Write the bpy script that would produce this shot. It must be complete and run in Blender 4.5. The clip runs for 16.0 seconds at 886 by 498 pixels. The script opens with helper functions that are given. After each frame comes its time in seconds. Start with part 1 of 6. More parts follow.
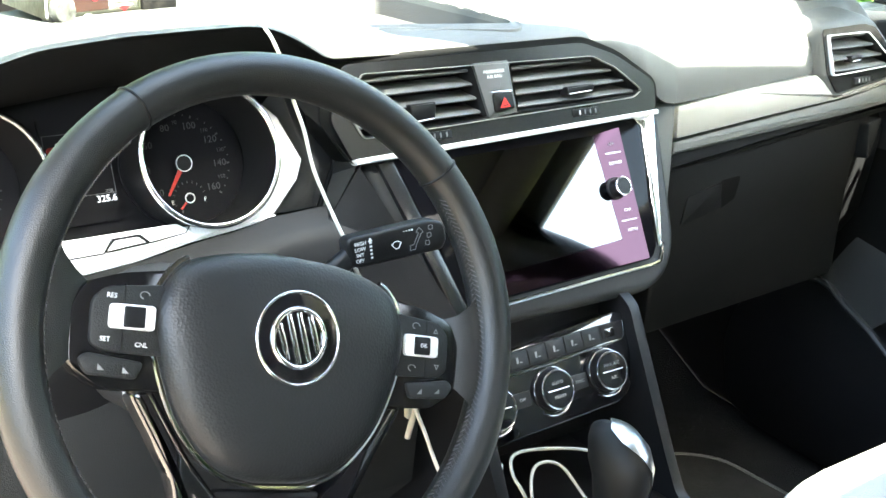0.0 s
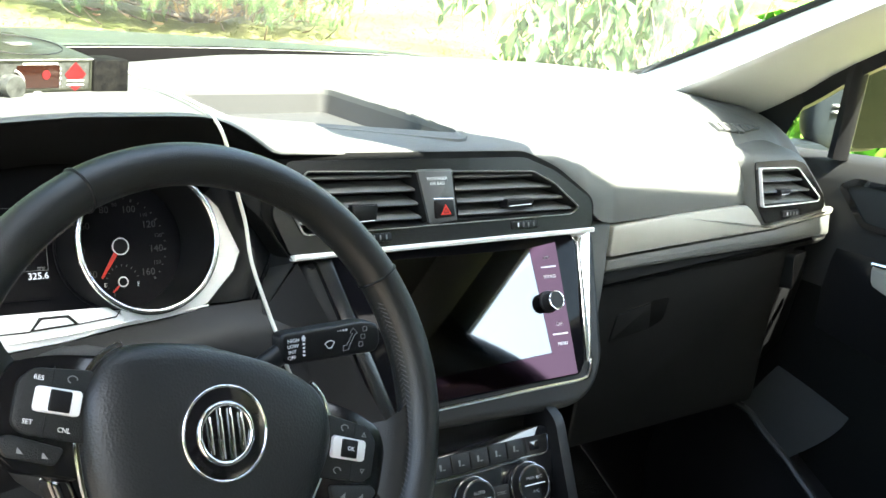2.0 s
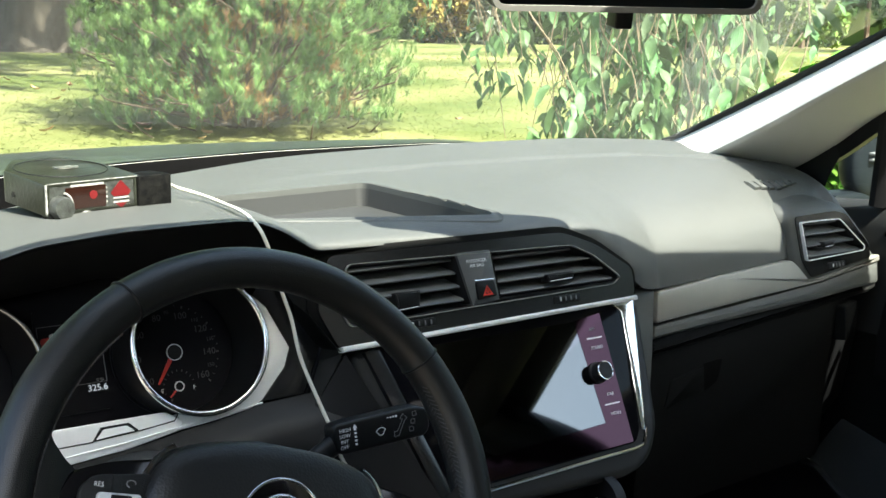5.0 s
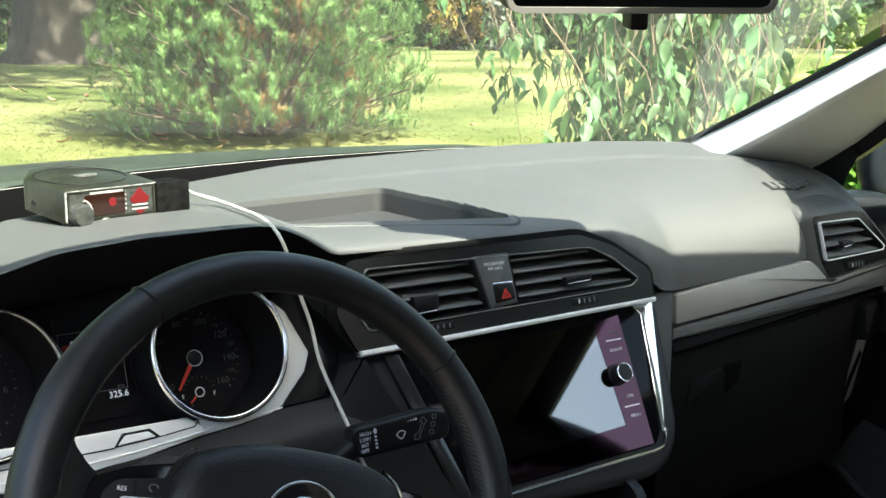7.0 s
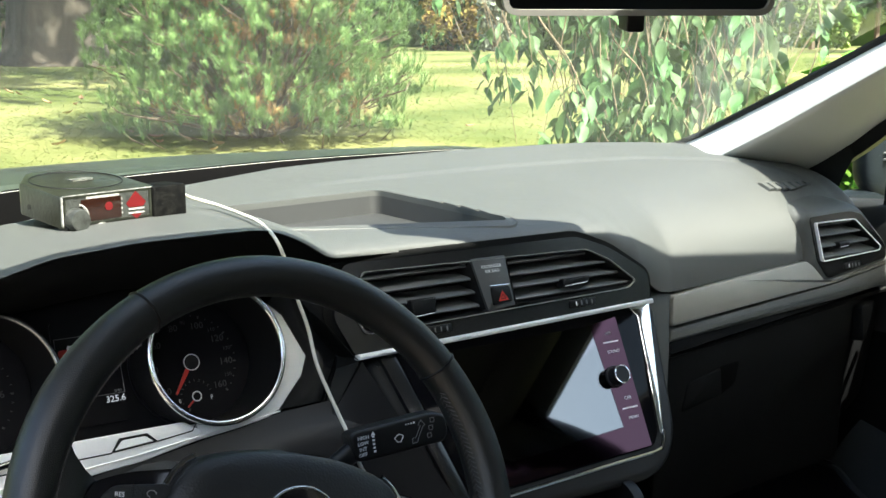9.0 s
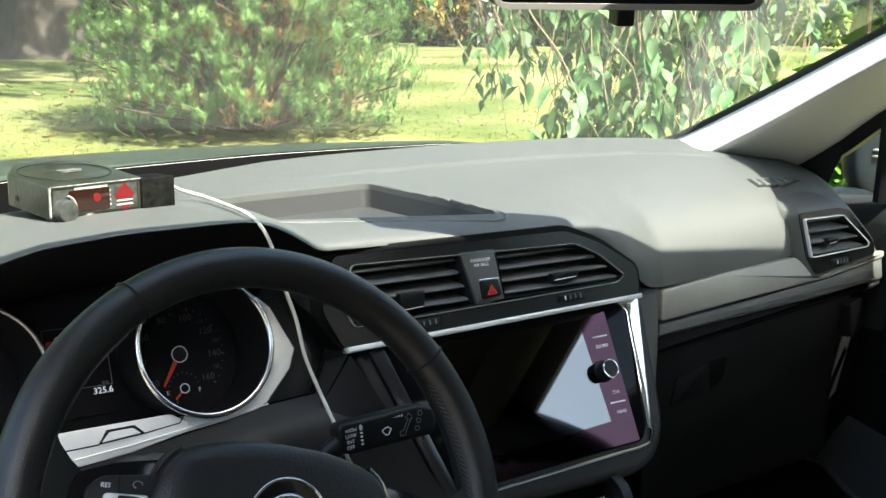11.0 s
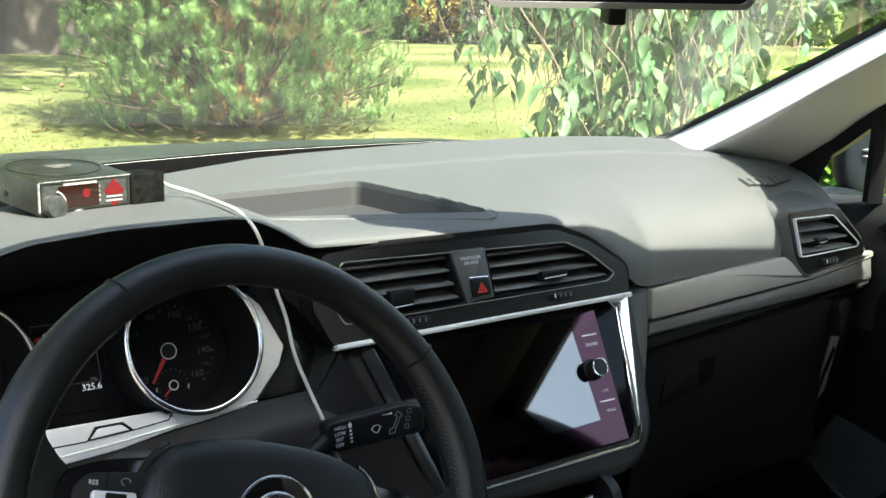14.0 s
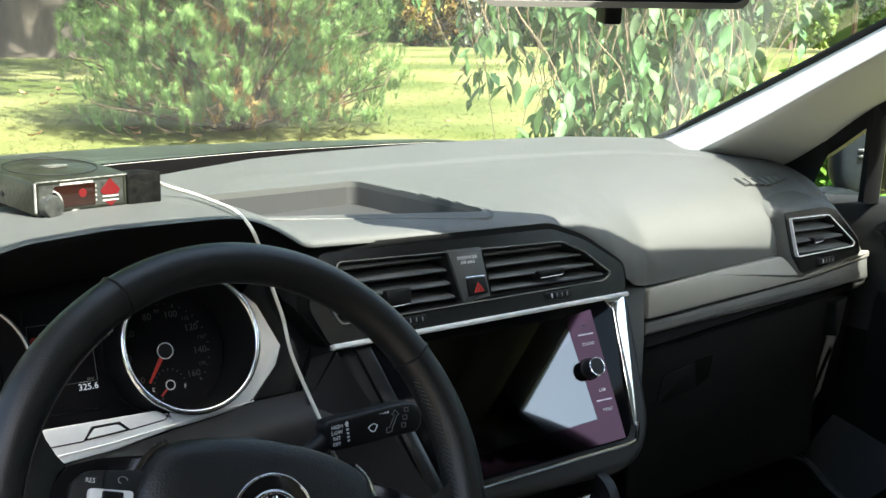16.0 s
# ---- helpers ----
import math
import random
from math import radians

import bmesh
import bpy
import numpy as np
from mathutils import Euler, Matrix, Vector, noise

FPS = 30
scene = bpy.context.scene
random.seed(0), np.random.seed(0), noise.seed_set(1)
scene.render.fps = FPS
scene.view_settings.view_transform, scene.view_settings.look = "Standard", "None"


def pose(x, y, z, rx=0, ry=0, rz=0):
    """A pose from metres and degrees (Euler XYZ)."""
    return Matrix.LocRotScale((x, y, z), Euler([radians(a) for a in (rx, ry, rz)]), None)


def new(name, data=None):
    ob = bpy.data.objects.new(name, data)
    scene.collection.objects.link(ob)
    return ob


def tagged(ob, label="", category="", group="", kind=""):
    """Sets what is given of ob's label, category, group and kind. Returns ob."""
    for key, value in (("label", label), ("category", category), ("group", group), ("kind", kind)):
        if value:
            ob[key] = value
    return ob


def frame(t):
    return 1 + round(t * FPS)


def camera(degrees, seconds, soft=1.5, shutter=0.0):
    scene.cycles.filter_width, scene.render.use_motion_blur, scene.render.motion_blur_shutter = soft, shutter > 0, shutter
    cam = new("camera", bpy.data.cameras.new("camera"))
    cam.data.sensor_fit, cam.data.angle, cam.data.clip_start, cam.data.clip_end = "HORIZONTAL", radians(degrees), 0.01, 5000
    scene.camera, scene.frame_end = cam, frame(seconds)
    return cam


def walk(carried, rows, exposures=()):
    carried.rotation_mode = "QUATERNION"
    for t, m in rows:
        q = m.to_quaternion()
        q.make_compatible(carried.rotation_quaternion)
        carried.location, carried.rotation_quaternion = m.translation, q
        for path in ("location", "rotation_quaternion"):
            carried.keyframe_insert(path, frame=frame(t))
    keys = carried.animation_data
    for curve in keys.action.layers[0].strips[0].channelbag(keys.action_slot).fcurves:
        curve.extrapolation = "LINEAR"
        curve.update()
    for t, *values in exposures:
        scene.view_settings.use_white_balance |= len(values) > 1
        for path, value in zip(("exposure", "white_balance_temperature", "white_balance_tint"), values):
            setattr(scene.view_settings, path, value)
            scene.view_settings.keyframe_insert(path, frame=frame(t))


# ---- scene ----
# ---- camera and its walk ----
cam = camera(41.7, 16.0)
PATH = [
    (0.0, pose(-0.6817, -0.6564, 1.3042, 70.579, -1.120, -33.880)),
    (0.5, pose(-0.6821, -0.6579, 1.3102, 71.655, -0.800, -33.788)),
    (1.0, pose(-0.6820, -0.6650, 1.3121, 73.398, -1.437, -34.725)),
    (1.5, pose(-0.6885, -0.6576, 1.3062, 74.898, -5.976, -36.863)),
    (2.0, pose(-0.6900, -0.6541, 1.3086, 75.641, -6.076, -36.146)),
    (2.5, pose(-0.6923, -0.6763, 1.3122, 78.065, -2.464, -33.527)),
    (3.0, pose(-0.6927, -0.6794, 1.3148, 78.789, -1.199, -33.134)),
    (3.5, pose(-0.6915, -0.6925, 1.3152, 80.468, 0.222, -32.556)),
    (4.0, pose(-0.6894, -0.6837, 1.3155, 79.556, -0.827, -34.253)),
    (6.5, pose(-0.6902, -0.6836, 1.3133, 79.799, -0.237, -33.975)),
    (7.0, pose(-0.6912, -0.6841, 1.3123, 79.902, 0.068, -33.616)),
    (7.5, pose(-0.6906, -0.6822, 1.3126, 79.619, -0.048, -33.790)),
    (8.0, pose(-0.6904, -0.6823, 1.3129, 79.838, 0.040, -33.801)),
    (8.5, pose(-0.6914, -0.6819, 1.3145, 79.942, 0.211, -33.808)),
    (11.0, pose(-0.6900, -0.6834, 1.3119, 79.727, -0.129, -34.243)),
    (11.5, pose(-0.6896, -0.6817, 1.3130, 79.458, -1.095, -34.990)),
    (12.0, pose(-0.6908, -0.6769, 1.3109, 79.392, -1.127, -35.006)),
    (12.5, pose(-0.6906, -0.6793, 1.3117, 79.339, -0.627, -34.487)),
    (13.0, pose(-0.6897, -0.6818, 1.3117, 79.468, -0.588, -34.616)),
    (13.5, pose(-0.6906, -0.6799, 1.3110, 79.581, -0.587, -34.723)),
    (14.0, pose(-0.6893, -0.6824, 1.3122, 79.596, -0.505, -34.659)),
    (14.5, pose(-0.6897, -0.6793, 1.3119, 79.514, -0.629, -34.858)),
    (15.0, pose(-0.6890, -0.6811, 1.3113, 79.557, -0.577, -34.888)),
    (15.5, pose(-0.6893, -0.6783, 1.3111, 79.365, -0.966, -35.263)),
    (16.0, pose(-0.6899, -0.6835, 1.3091, 79.736, -0.417, -34.843)),
]
EXPOSURES = [(0.0, 4.55, 6800, 1), (1.0, 4.35, 6800, 1), (1.5, 3.9, 6800, 1), (2.0, 3.65, 6750, 1), (2.5, 2.95, 6650, 1), (3.0, 2.45, 6550, 2), (3.5, 2.25, 6550, 2), (4.0, 2.2, 6550, 2), (8.7, 2.15, 6550, 3), (11.0, 2.2, 6550, 4), (11.5, 2.35, 6550, 4), (12.4, 2.35, 6550, 4), (13.0, 2.2, 6550, 4), (16.0, 2.2, 6550, 4)]
walk(cam, PATH, EXPOSURES)

# ---- daylight ----
SUN_DIR = Vector((-0.06, 0.80, -1.0)).normalized()  # the way the light travels
sun_data = bpy.data.lights.new("sun", "SUN")
sun_data.energy, sun_data.angle, sun_data.color = 5.0, radians(0.55), (1.0, 0.95, 0.86)
sun = new("sun", sun_data)
sun.matrix_basis = Matrix.Translation((0, -6, 9)) @ SUN_DIR.to_track_quat("-Z", "Y").to_matrix().to_4x4()
world = bpy.data.worlds.new("world")
scene.world = world
world.use_nodes = True
wn = world.node_tree.nodes
sky = wn.new("ShaderNodeTexSky")
sky.sky_type, sky.sun_disc = "NISHITA", False
sky.sun_elevation = math.asin(-SUN_DIR.z)
sky.dust_density, sky.air_density = 3.5, 0.9
sky.sun_rotation = math.atan2(-SUN_DIR.x, -SUN_DIR.y)
wn["Background"].inputs["Strength"].default_value = 0.17
world.node_tree.links.new(sky.outputs[0], wn["Background"].inputs["Color"])

# ---- materials ----
def material(name, color, rough=0.5, metal=0.0, grain=0.0, grain_scale=400.0, stain=0.0, stain_scale=6.0,
             second=None, coat=0.0, spec=0.5, random_tint=0.0, kind="noise", stretch=None):
    """A surface with a colour that varies at two scales and a fine relief."""
    m = bpy.data.materials.new(name)
    m.use_nodes = True
    n, l = m.node_tree.nodes, m.node_tree.links
    b = n["Principled BSDF"]
    b.inputs["Roughness"].default_value, b.inputs["Metallic"].default_value = rough, metal
    b.inputs["Specular IOR Level"].default_value = spec
    b.inputs["Coat Weight"].default_value = coat
    b.inputs["Coat Roughness"].default_value = 0.05
    co = n.new("ShaderNodeTexCoord").outputs["Object"]
    if stretch:
        mp = n.new("ShaderNodeMapping")
        mp.inputs["Scale"].default_value = stretch
        l.new(co, mp.inputs["Vector"])
        co = mp.outputs[0]
    c1 = (*color, 1)
    c2 = (*(second or tuple(v * 0.7 for v in color)), 1)
    big = n.new("ShaderNodeTexNoise")
    big.inputs["Scale"].default_value, big.inputs["Detail"].default_value = stain_scale, 6
    l.new(co, big.inputs["Vector"])
    ramp = n.new("ShaderNodeValToRGB")
    ramp.color_ramp.elements[0].position, ramp.color_ramp.elements[1].position = 0.38, 0.68
    l.new(big.outputs[0], ramp.inputs[0])
    mix = n.new("ShaderNodeMix")
    mix.data_type = "RGBA"
    mix.inputs[6].default_value = c1
    mix.inputs[7].default_value = tuple(a * (1 - stain) + b2 * stain for a, b2 in zip(c1, c2))
    l.new(ramp.outputs[0], mix.inputs[0])
    out = mix.outputs[2]
    if random_tint:
        info = n.new("ShaderNodeNewGeometry").outputs["Random Per Island"]
        hsv = n.new("ShaderNodeHueSaturation")
        mr = n.new("ShaderNodeMapRange")
        mr.inputs[3].default_value, mr.inputs[4].default_value = 1 - random_tint, 1 + random_tint
        l.new(info, mr.inputs[0])
        l.new(mr.outputs[0], hsv.inputs["Value"])
        mh = n.new("ShaderNodeMapRange")
        mh.inputs[3].default_value, mh.inputs[4].default_value = 0.5 - random_tint * 0.06, 0.5 + random_tint * 0.06
        l.new(info, mh.inputs[0])
        l.new(mh.outputs[0], hsv.inputs["Hue"])
        l.new(out, hsv.inputs["Color"])
        out = hsv.outputs[0]
    l.new(out, b.inputs["Base Color"])
    rr = n.new("ShaderNodeMapRange")
    rr.inputs[3].default_value, rr.inputs[4].default_value = max(0.02, rough * 0.85), min(1, rough * 1.15)
    l.new(big.outputs[0], rr.inputs[0])
    l.new(rr.outputs[0], b.inputs["Roughness"])
    if grain:
        fine = n.new("ShaderNodeTexVoronoi" if kind == "cells" else "ShaderNodeTexNoise")
        fine.inputs["Scale"].default_value = grain_scale
        l.new(co, fine.inputs["Vector"])
        bump = n.new("ShaderNodeBump")
        bump.inputs["Strength"].default_value, bump.inputs["Distance"].default_value = grain, 0.0015
        l.new(fine.outputs[0], bump.inputs["Height"])
        l.new(bump.outputs[0], b.inputs["Normal"])
    return m


def glowing(name, color, strength, body=0.4):
    m = bpy.data.materials.new(name)
    m.use_nodes = True
    b = m.node_tree.nodes["Principled BSDF"]
    b.inputs["Base Color"].default_value = (*[c * body for c in color], 1)
    b.inputs["Emission Color"].default_value = (*color, 1)
    b.inputs["Emission Strength"].default_value = strength
    return m


def clear_glass(name, tint=(1, 1, 1), ior=1.45, film=0.0):
    """A thin pane: it lets the light straight through and mirrors by Fresnel; film: a thin haze of dust."""
    m = bpy.data.materials.new(name)
    m.use_nodes = True
    n, l = m.node_tree.nodes, m.node_tree.links
    n.remove(n["Principled BSDF"])
    t, g, f, mix = (n.new("ShaderNode" + k) for k in ("BsdfTransparent", "BsdfGlossy", "Fresnel", "MixShader"))
    t.inputs[0].default_value = (*tint, 1)
    g.inputs["Roughness"].default_value = 0.0
    f.inputs[0].default_value = ior
    l.new(f.outputs[0], mix.inputs[0])
    l.new(t.outputs[0], mix.inputs[1])
    l.new(g.outputs[0], mix.inputs[2])
    last = mix.outputs[0]
    if film:
        d, nz, mr, m2 = (n.new("ShaderNode" + k) for k in ("BsdfDiffuse", "TexNoise", "MapRange", "MixShader"))
        d.inputs[0].default_value = (0.8, 0.8, 0.78, 1)
        nz.inputs["Scale"].default_value, nz.inputs["Detail"].default_value = 5, 8
        mr.inputs[3].default_value, mr.inputs[4].default_value = film * 0.5, film * 1.5
        l.new(n.new("ShaderNodeTexCoord").outputs["Object"], nz.inputs["Vector"])
        l.new(nz.outputs[0], mr.inputs[0])
        l.new(mr.outputs[0], m2.inputs[0])
        l.new(last, m2.inputs[1])
        l.new(d.outputs[0], m2.inputs[2])
        last = m2.outputs[0]
    l.new(last, n["Material Output"].inputs[0])
    return m


PAD = material("dash_pad", (0.062, 0.0655, 0.062), 0.50, grain=0.35, grain_scale=900, stain=0.25, stain_scale=9, second=(0.078, 0.083, 0.079), kind="cells")
DARK = material("charcoal_plastic", (0.015, 0.016, 0.016), 0.45, grain=0.25, grain_scale=1000, stain=0.3, kind="cells", spec=0.25)
# Grained plastic darkened in colour to stand in for shade low in the cabin.
SHADE_PLASTIC = material("shade_darkened_plastic", (0.0034, 0.0037, 0.0037), 0.55, grain=0.25, grain_scale=1000, stain=0.3, kind="cells", spec=0.10)
BLACK = material("black_plastic", (0.006, 0.0062, 0.0068), 0.40, grain=0.15, grain_scale=900, stain=0.3, spec=0.25)
DOOR_TRIM = material("door_trim_plastic", (0.019, 0.020, 0.0202), 0.48, grain=0.2, grain_scale=900, stain=0.25, spec=0.25)
LEDGE = material("glossy_ledge_plastic", (0.024, 0.0255, 0.026), 0.24, grain=0.1, grain_scale=900, stain=0.25)
SLAT = material("grey_vent_plastic", (0.085, 0.088, 0.087), 0.40, grain=0.1, grain_scale=900, stain=0.2)
BEZEL = material("satin_black_bezel", (0.011, 0.0115, 0.0117), 0.22, stain=0.3, stain_scale=30, spec=0.45)
SPOKE = material("dim_gloss_black_spoke", (0.006, 0.006, 0.0065), 0.16, stain=0.3, spec=0.35)
GLOSS = material("piano_black", (0.006, 0.006, 0.007), 0.09, stain=0.2, coat=1.0)
LEATHER = material("black_leather", (0.0100, 0.0108, 0.0104), 0.36, grain=0.18, grain_scale=1300, stain=0.3, stain_scale=14, kind="cells", spec=0.48)
AIRBAG = material("grained_airbag_cover", (0.012, 0.0127, 0.0128), 0.42, grain=0.16, grain_scale=560, stain=0.25, stain_scale=12, kind="cells", spec=0.35)
# Darkened copy of the chrome for rings that lie in shade.
SHADED_CHROME = material("shaded_satin_chrome", (0.22, 0.225, 0.23), 0.22, metal=1.0, stain=0.2)
CHROME = material("satin_chrome", (0.86, 0.87, 0.87), 0.14, metal=1.0, stain=0.15)
SILVER = material("silver_decor", (0.84, 0.84, 0.82), 0.34, metal=0.25, grain=0.08, grain_scale=300, stain=0.15, stain_scale=20)
DECOR = material("brushed_decor", (0.25, 0.247, 0.222), 0.52, metal=0.15, grain=0.06, grain_scale=250, stain=0.2, stain_scale=20)
PILLAR = material("light_grey_pillar_trim", (0.60, 0.60, 0.575), 0.75, grain=0.3, grain_scale=700, stain=0.12)
HEAD = material("headliner_cloth", (0.040, 0.040, 0.039), 0.9, grain=0.4, grain_scale=800, stain=0.1)
SCREEN = material("screen_glass", (0.004, 0.004, 0.005), 0.06, stain=0.1, coat=0.0, spec=0.06)
LCD = material("mirror_like_display", (0.125, 0.130, 0.137), 0.03, metal=1.0, stain=0.1)
MAUVE = material("mauve_tinted_glass", (0.038, 0.020, 0.028), 0.05, metal=1.0, stain=0.15)
DIAL = material("dial_face", (0.004, 0.004, 0.005), 0.5, stain=0.3, spec=0.12)
PRINT = material("white_print", (0.75, 0.75, 0.75), 0.6)
DIM_PRINT = material("dim_dial_print", (0.040, 0.040, 0.040), 0.6)
FAINT_PRINT = material("faint_dial_print", (0.030, 0.030, 0.032), 0.6)
GREY_PRINT = material("grey_print", (0.18, 0.18, 0.18), 0.6)
RED_PRINT = material("red_print", (0.55, 0.03, 0.02), 0.5)
# Off-white cable colour, darkened for the shade it hangs in.
SHADED_CORD = material("shaded_ivory_cord", (0.36, 0.34, 0.27), 0.6, stain=0.3, stain_scale=40)
GRIP = material("black_grip_leather", (0.007, 0.0075, 0.0075), 0.5, grain=0.2, grain_scale=1300, stain=0.3, kind="cells", spec=0.22)
SATIN = material("satin_metal", (0.42, 0.43, 0.43), 0.30, metal=1.0, stain=0.2)
CABLE = material("white_cable", (0.58, 0.56, 0.48), 0.5, stain=0.15, stain_scale=40)
CARPET = material("black_carpet", (0.016, 0.0165, 0.017), 0.95, grain=1.0, grain_scale=350, stain=0.4, stain_scale=30, spec=0.2)
SEAT = material("light_seat_fabric", (0.38, 0.38, 0.36), 0.85, grain=0.5, grain_scale=500, stain=0.1)
LENS = material("red_smoked_lens", (0.014, 0.005, 0.003), 0.12, stain=0.2, coat=0.5)
# Near-black that paints the shade of gaps and recesses.
RECESS_SHADE = material("painted_recess_shade", (0.002, 0.002, 0.002), 0.8, stain=0.2, spec=0.05)
# Inside of the tray, darker than the pad around it.
TRAY_MAT = material("dark_tray_surface", (0.026, 0.0275, 0.0275), 0.6, grain=0.3, grain_scale=700, stain=0.25)
STITCH = material("grey_thread", (0.06, 0.06, 0.062), 0.8)
WORN_PATCH = material("worn_pale_patch", (0.11, 0.115, 0.10), 0.6, grain=0.4, grain_scale=300, stain=0.9, stain_scale=160, second=(0.02, 0.022, 0.018))
SCUFFED = material("scuffed_black_rubber", (0.0022, 0.0023, 0.0024), 0.7, grain=0.6, grain_scale=180, stain=0.8, stain_scale=120, second=(0.008, 0.008, 0.007), spec=0.06)
WORN_PRINT = material("worn_white_print", (0.34, 0.34, 0.32), 0.6, stain=0.8, stain_scale=300, second=(0.12, 0.12, 0.11))
WORN_PLATE = material("worn_grey_front_plate", (0.040, 0.044, 0.040), 0.45, grain=0.4, grain_scale=300, stain=0.9, stain_scale=140, second=(0.013, 0.014, 0.012))
BARE_METAL = material("bare_worn_metal", (0.38, 0.38, 0.36), 0.5, metal=0.3, grain=0.4, grain_scale=400, stain=0.9, stain_scale=180, second=(0.06, 0.06, 0.055))
WORN = material("worn_black_casing", (0.011, 0.0125, 0.008), 0.30, grain=0.25, grain_scale=260, stain=0.5, stain_scale=90, second=(0.030, 0.034, 0.024))
# Mirror metal darkened to stand in for a dark reflection.
DOOR_GLASS = material("reflection_darkened_glass", (0.008, 0.009, 0.010), 0.02, metal=1.0)
MIRROR_SHELL = material("dark_glossy_shell_paint", (0.010, 0.013, 0.016), 0.45, stain=0.2, spec=0.12)
MIRROR_RIM = material("pale_mirror_rim", (0.13, 0.127, 0.115), 0.45, grain=0.1, grain_scale=900, stain=0.2)
MIRROR = material("mirror_silver", (0.9, 0.9, 0.9), 0.01, metal=1.0)
PAINT = material("dark_green_grey_car_paint", (0.035, 0.042, 0.036), 0.40, metal=0.0, coat=0.25, stain=0.1)
WINDSHIELD = clear_glass("windshield_glass", (0.90, 0.95, 0.91), 1.40, 0.10)
SIDE_GLASS = clear_glass("side_glass", (0.86, 0.92, 0.88), 1.42, 0.01)
LED = glowing("red_led", (0.85, 0.004, 0.014), 0.020, 0.09)
DISPLAY = glowing("white_display", (0.85, 0.9, 1.0), 0.14)

# ---- helpers for shapes ----
ORIGIN = {}


def finish(bm, name, mat, smooth):
    me = bpy.data.meshes.new(name)
    bm.to_mesh(me)
    bm.free()
    me.materials.append(mat)
    if smooth:
        me.polygons.foreach_set("use_smooth", [True] * len(me.polygons))
        me.set_sharp_from_angle(angle=radians(smooth))
    return me


def thing(name, label, category, at=(0, 0, 0), group="", kind=""):
    ob = new(name)
    ob.location, ob.empty_display_size = at, 0.02
    ORIGIN[ob] = Vector(at)
    return tagged(ob, label, category, group, kind)


def part(name, bm, mat, parent, label="", smooth=40):
    """Links a bmesh, given in world coordinates, as one mesh under a thing or a part."""
    bmesh.ops.translate(bm, verts=bm.verts, vec=-ORIGIN[parent])
    bmesh.ops.recalc_face_normals(bm, faces=bm.faces)
    ob = new(name, finish(bm, name, mat, smooth))
    ob.parent = parent
    ORIGIN[ob] = ORIGIN[parent]
    return tagged(ob, label)


def solo(name, bm, mat, label, category, kind="", smooth=40, group=""):
    bmesh.ops.recalc_face_normals(bm, faces=bm.faces)
    ob = new(name, finish(bm, name, mat, smooth))
    ORIGIN[ob] = Vector((0, 0, 0))
    return tagged(ob, label, category, group, kind)


def plane_at(o, u, v):
    """A frame on a plane: x along u, y along v, z out of the plane."""
    u = Vector(u).normalized()
    v = Vector(v)
    v = (v - u * u.dot(v)).normalized()
    w = u.cross(v)
    m = Matrix((u, v, w)).transposed().to_4x4()
    m.translation = o
    return m


def tilt(d):
    return (0, math.sin(radians(d)), math.cos(radians(d)))


def rounded(pts, r, n=4):
    """The outline pts with its corners rounded by r."""
    out = []
    k = len(pts)
    for i in range(k):
        a, b, c = (Vector(pts[j % k]) for j in (i - 1, i, i + 1))
        d1, d2 = (a - b), (c - b)
        q = min(r, d1.length * 0.45, d2.length * 0.45)
        p0, p2 = b + d1.normalized() * q, b + d2.normalized() * q
        for s in range(n + 1):
            t = s / n
            out.append(p0 * (1 - t) ** 2 + b * 2 * t * (1 - t) + p2 * t * t)
    return out


def prism(m, pts, z0, z1, bevel=0.0, bm=None, segs=2):
    """An outline in the plane m, drawn out from z0 to z1; bevel rounds its front edge."""
    bm = bm or bmesh.new()
    pts = [Vector((p[0], p[1])) for p in pts]
    area = sum(a.x * b.y - b.x * a.y for a, b in zip(pts, pts[1:] + pts[:1]))
    if area < 0:
        pts.reverse()
    rings = [(z0, 0.0)]
    if bevel:
        for s in range(segs + 1):
            a = s / segs * math.pi / 2
            rings.append((z1 - bevel + bevel * math.sin(a), bevel * (1 - math.cos(a))))
    else:
        rings.append((z1, 0.0))
    k = len(pts)
    nrm = []
    for i in range(k):
        e1 = (pts[i] - pts[i - 1]).normalized()
        e2 = (pts[(i + 1) % k] - pts[i]).normalized()
        n1, n2 = Vector((-e1.y, e1.x)), Vector((-e2.y, e2.x))
        b = n1 + n2
        b = b.normalized() if b.length > 1e-6 else n1
        nrm.append(b / max(0.4, b.dot(n1)))
    loops = []
    for z, inset in rings:
        loops.append([bm.verts.new(m @ Vector((*(p + nn * inset), z))) for p, nn in zip(pts, nrm)])
    for la, lb in zip(loops, loops[1:]):
        for i in range(k):
            bm.faces.new((la[i], la[(i + 1) % k], lb[(i + 1) % k], lb[i]))
    bm.faces.new(loops[-1])
    bm.faces.new(loops[0][::-1])
    return bm


def frame_ring(m, outer, inner, z0, z1, bm=None):
    """A flat frame between two outlines of equal count."""
    bm = bm or bmesh.new()
    k = len(outer)
    vo = [[bm.verts.new(m @ Vector((p[0], p[1], z))) for p in outer] for z in (z0, z1)]
    vi = [[bm.verts.new(m @ Vector((p[0], p[1], z))) for p in inner] for z in (z0, z1)]
    for i in range(k):
        j = (i + 1) % k
        bm.faces.new((vo[0][i], vo[0][j], vo[1][j], vo[1][i]))
        bm.faces.new((vi[0][j], vi[0][i], vi[1][i], vi[1][j]))
        bm.faces.new((vo[1][i], vo[1][j], vi[1][j], vi[1][i]))
        bm.faces.new((vo[0][j], vo[0][i], vi[0][i], vi[0][j]))
    return bm


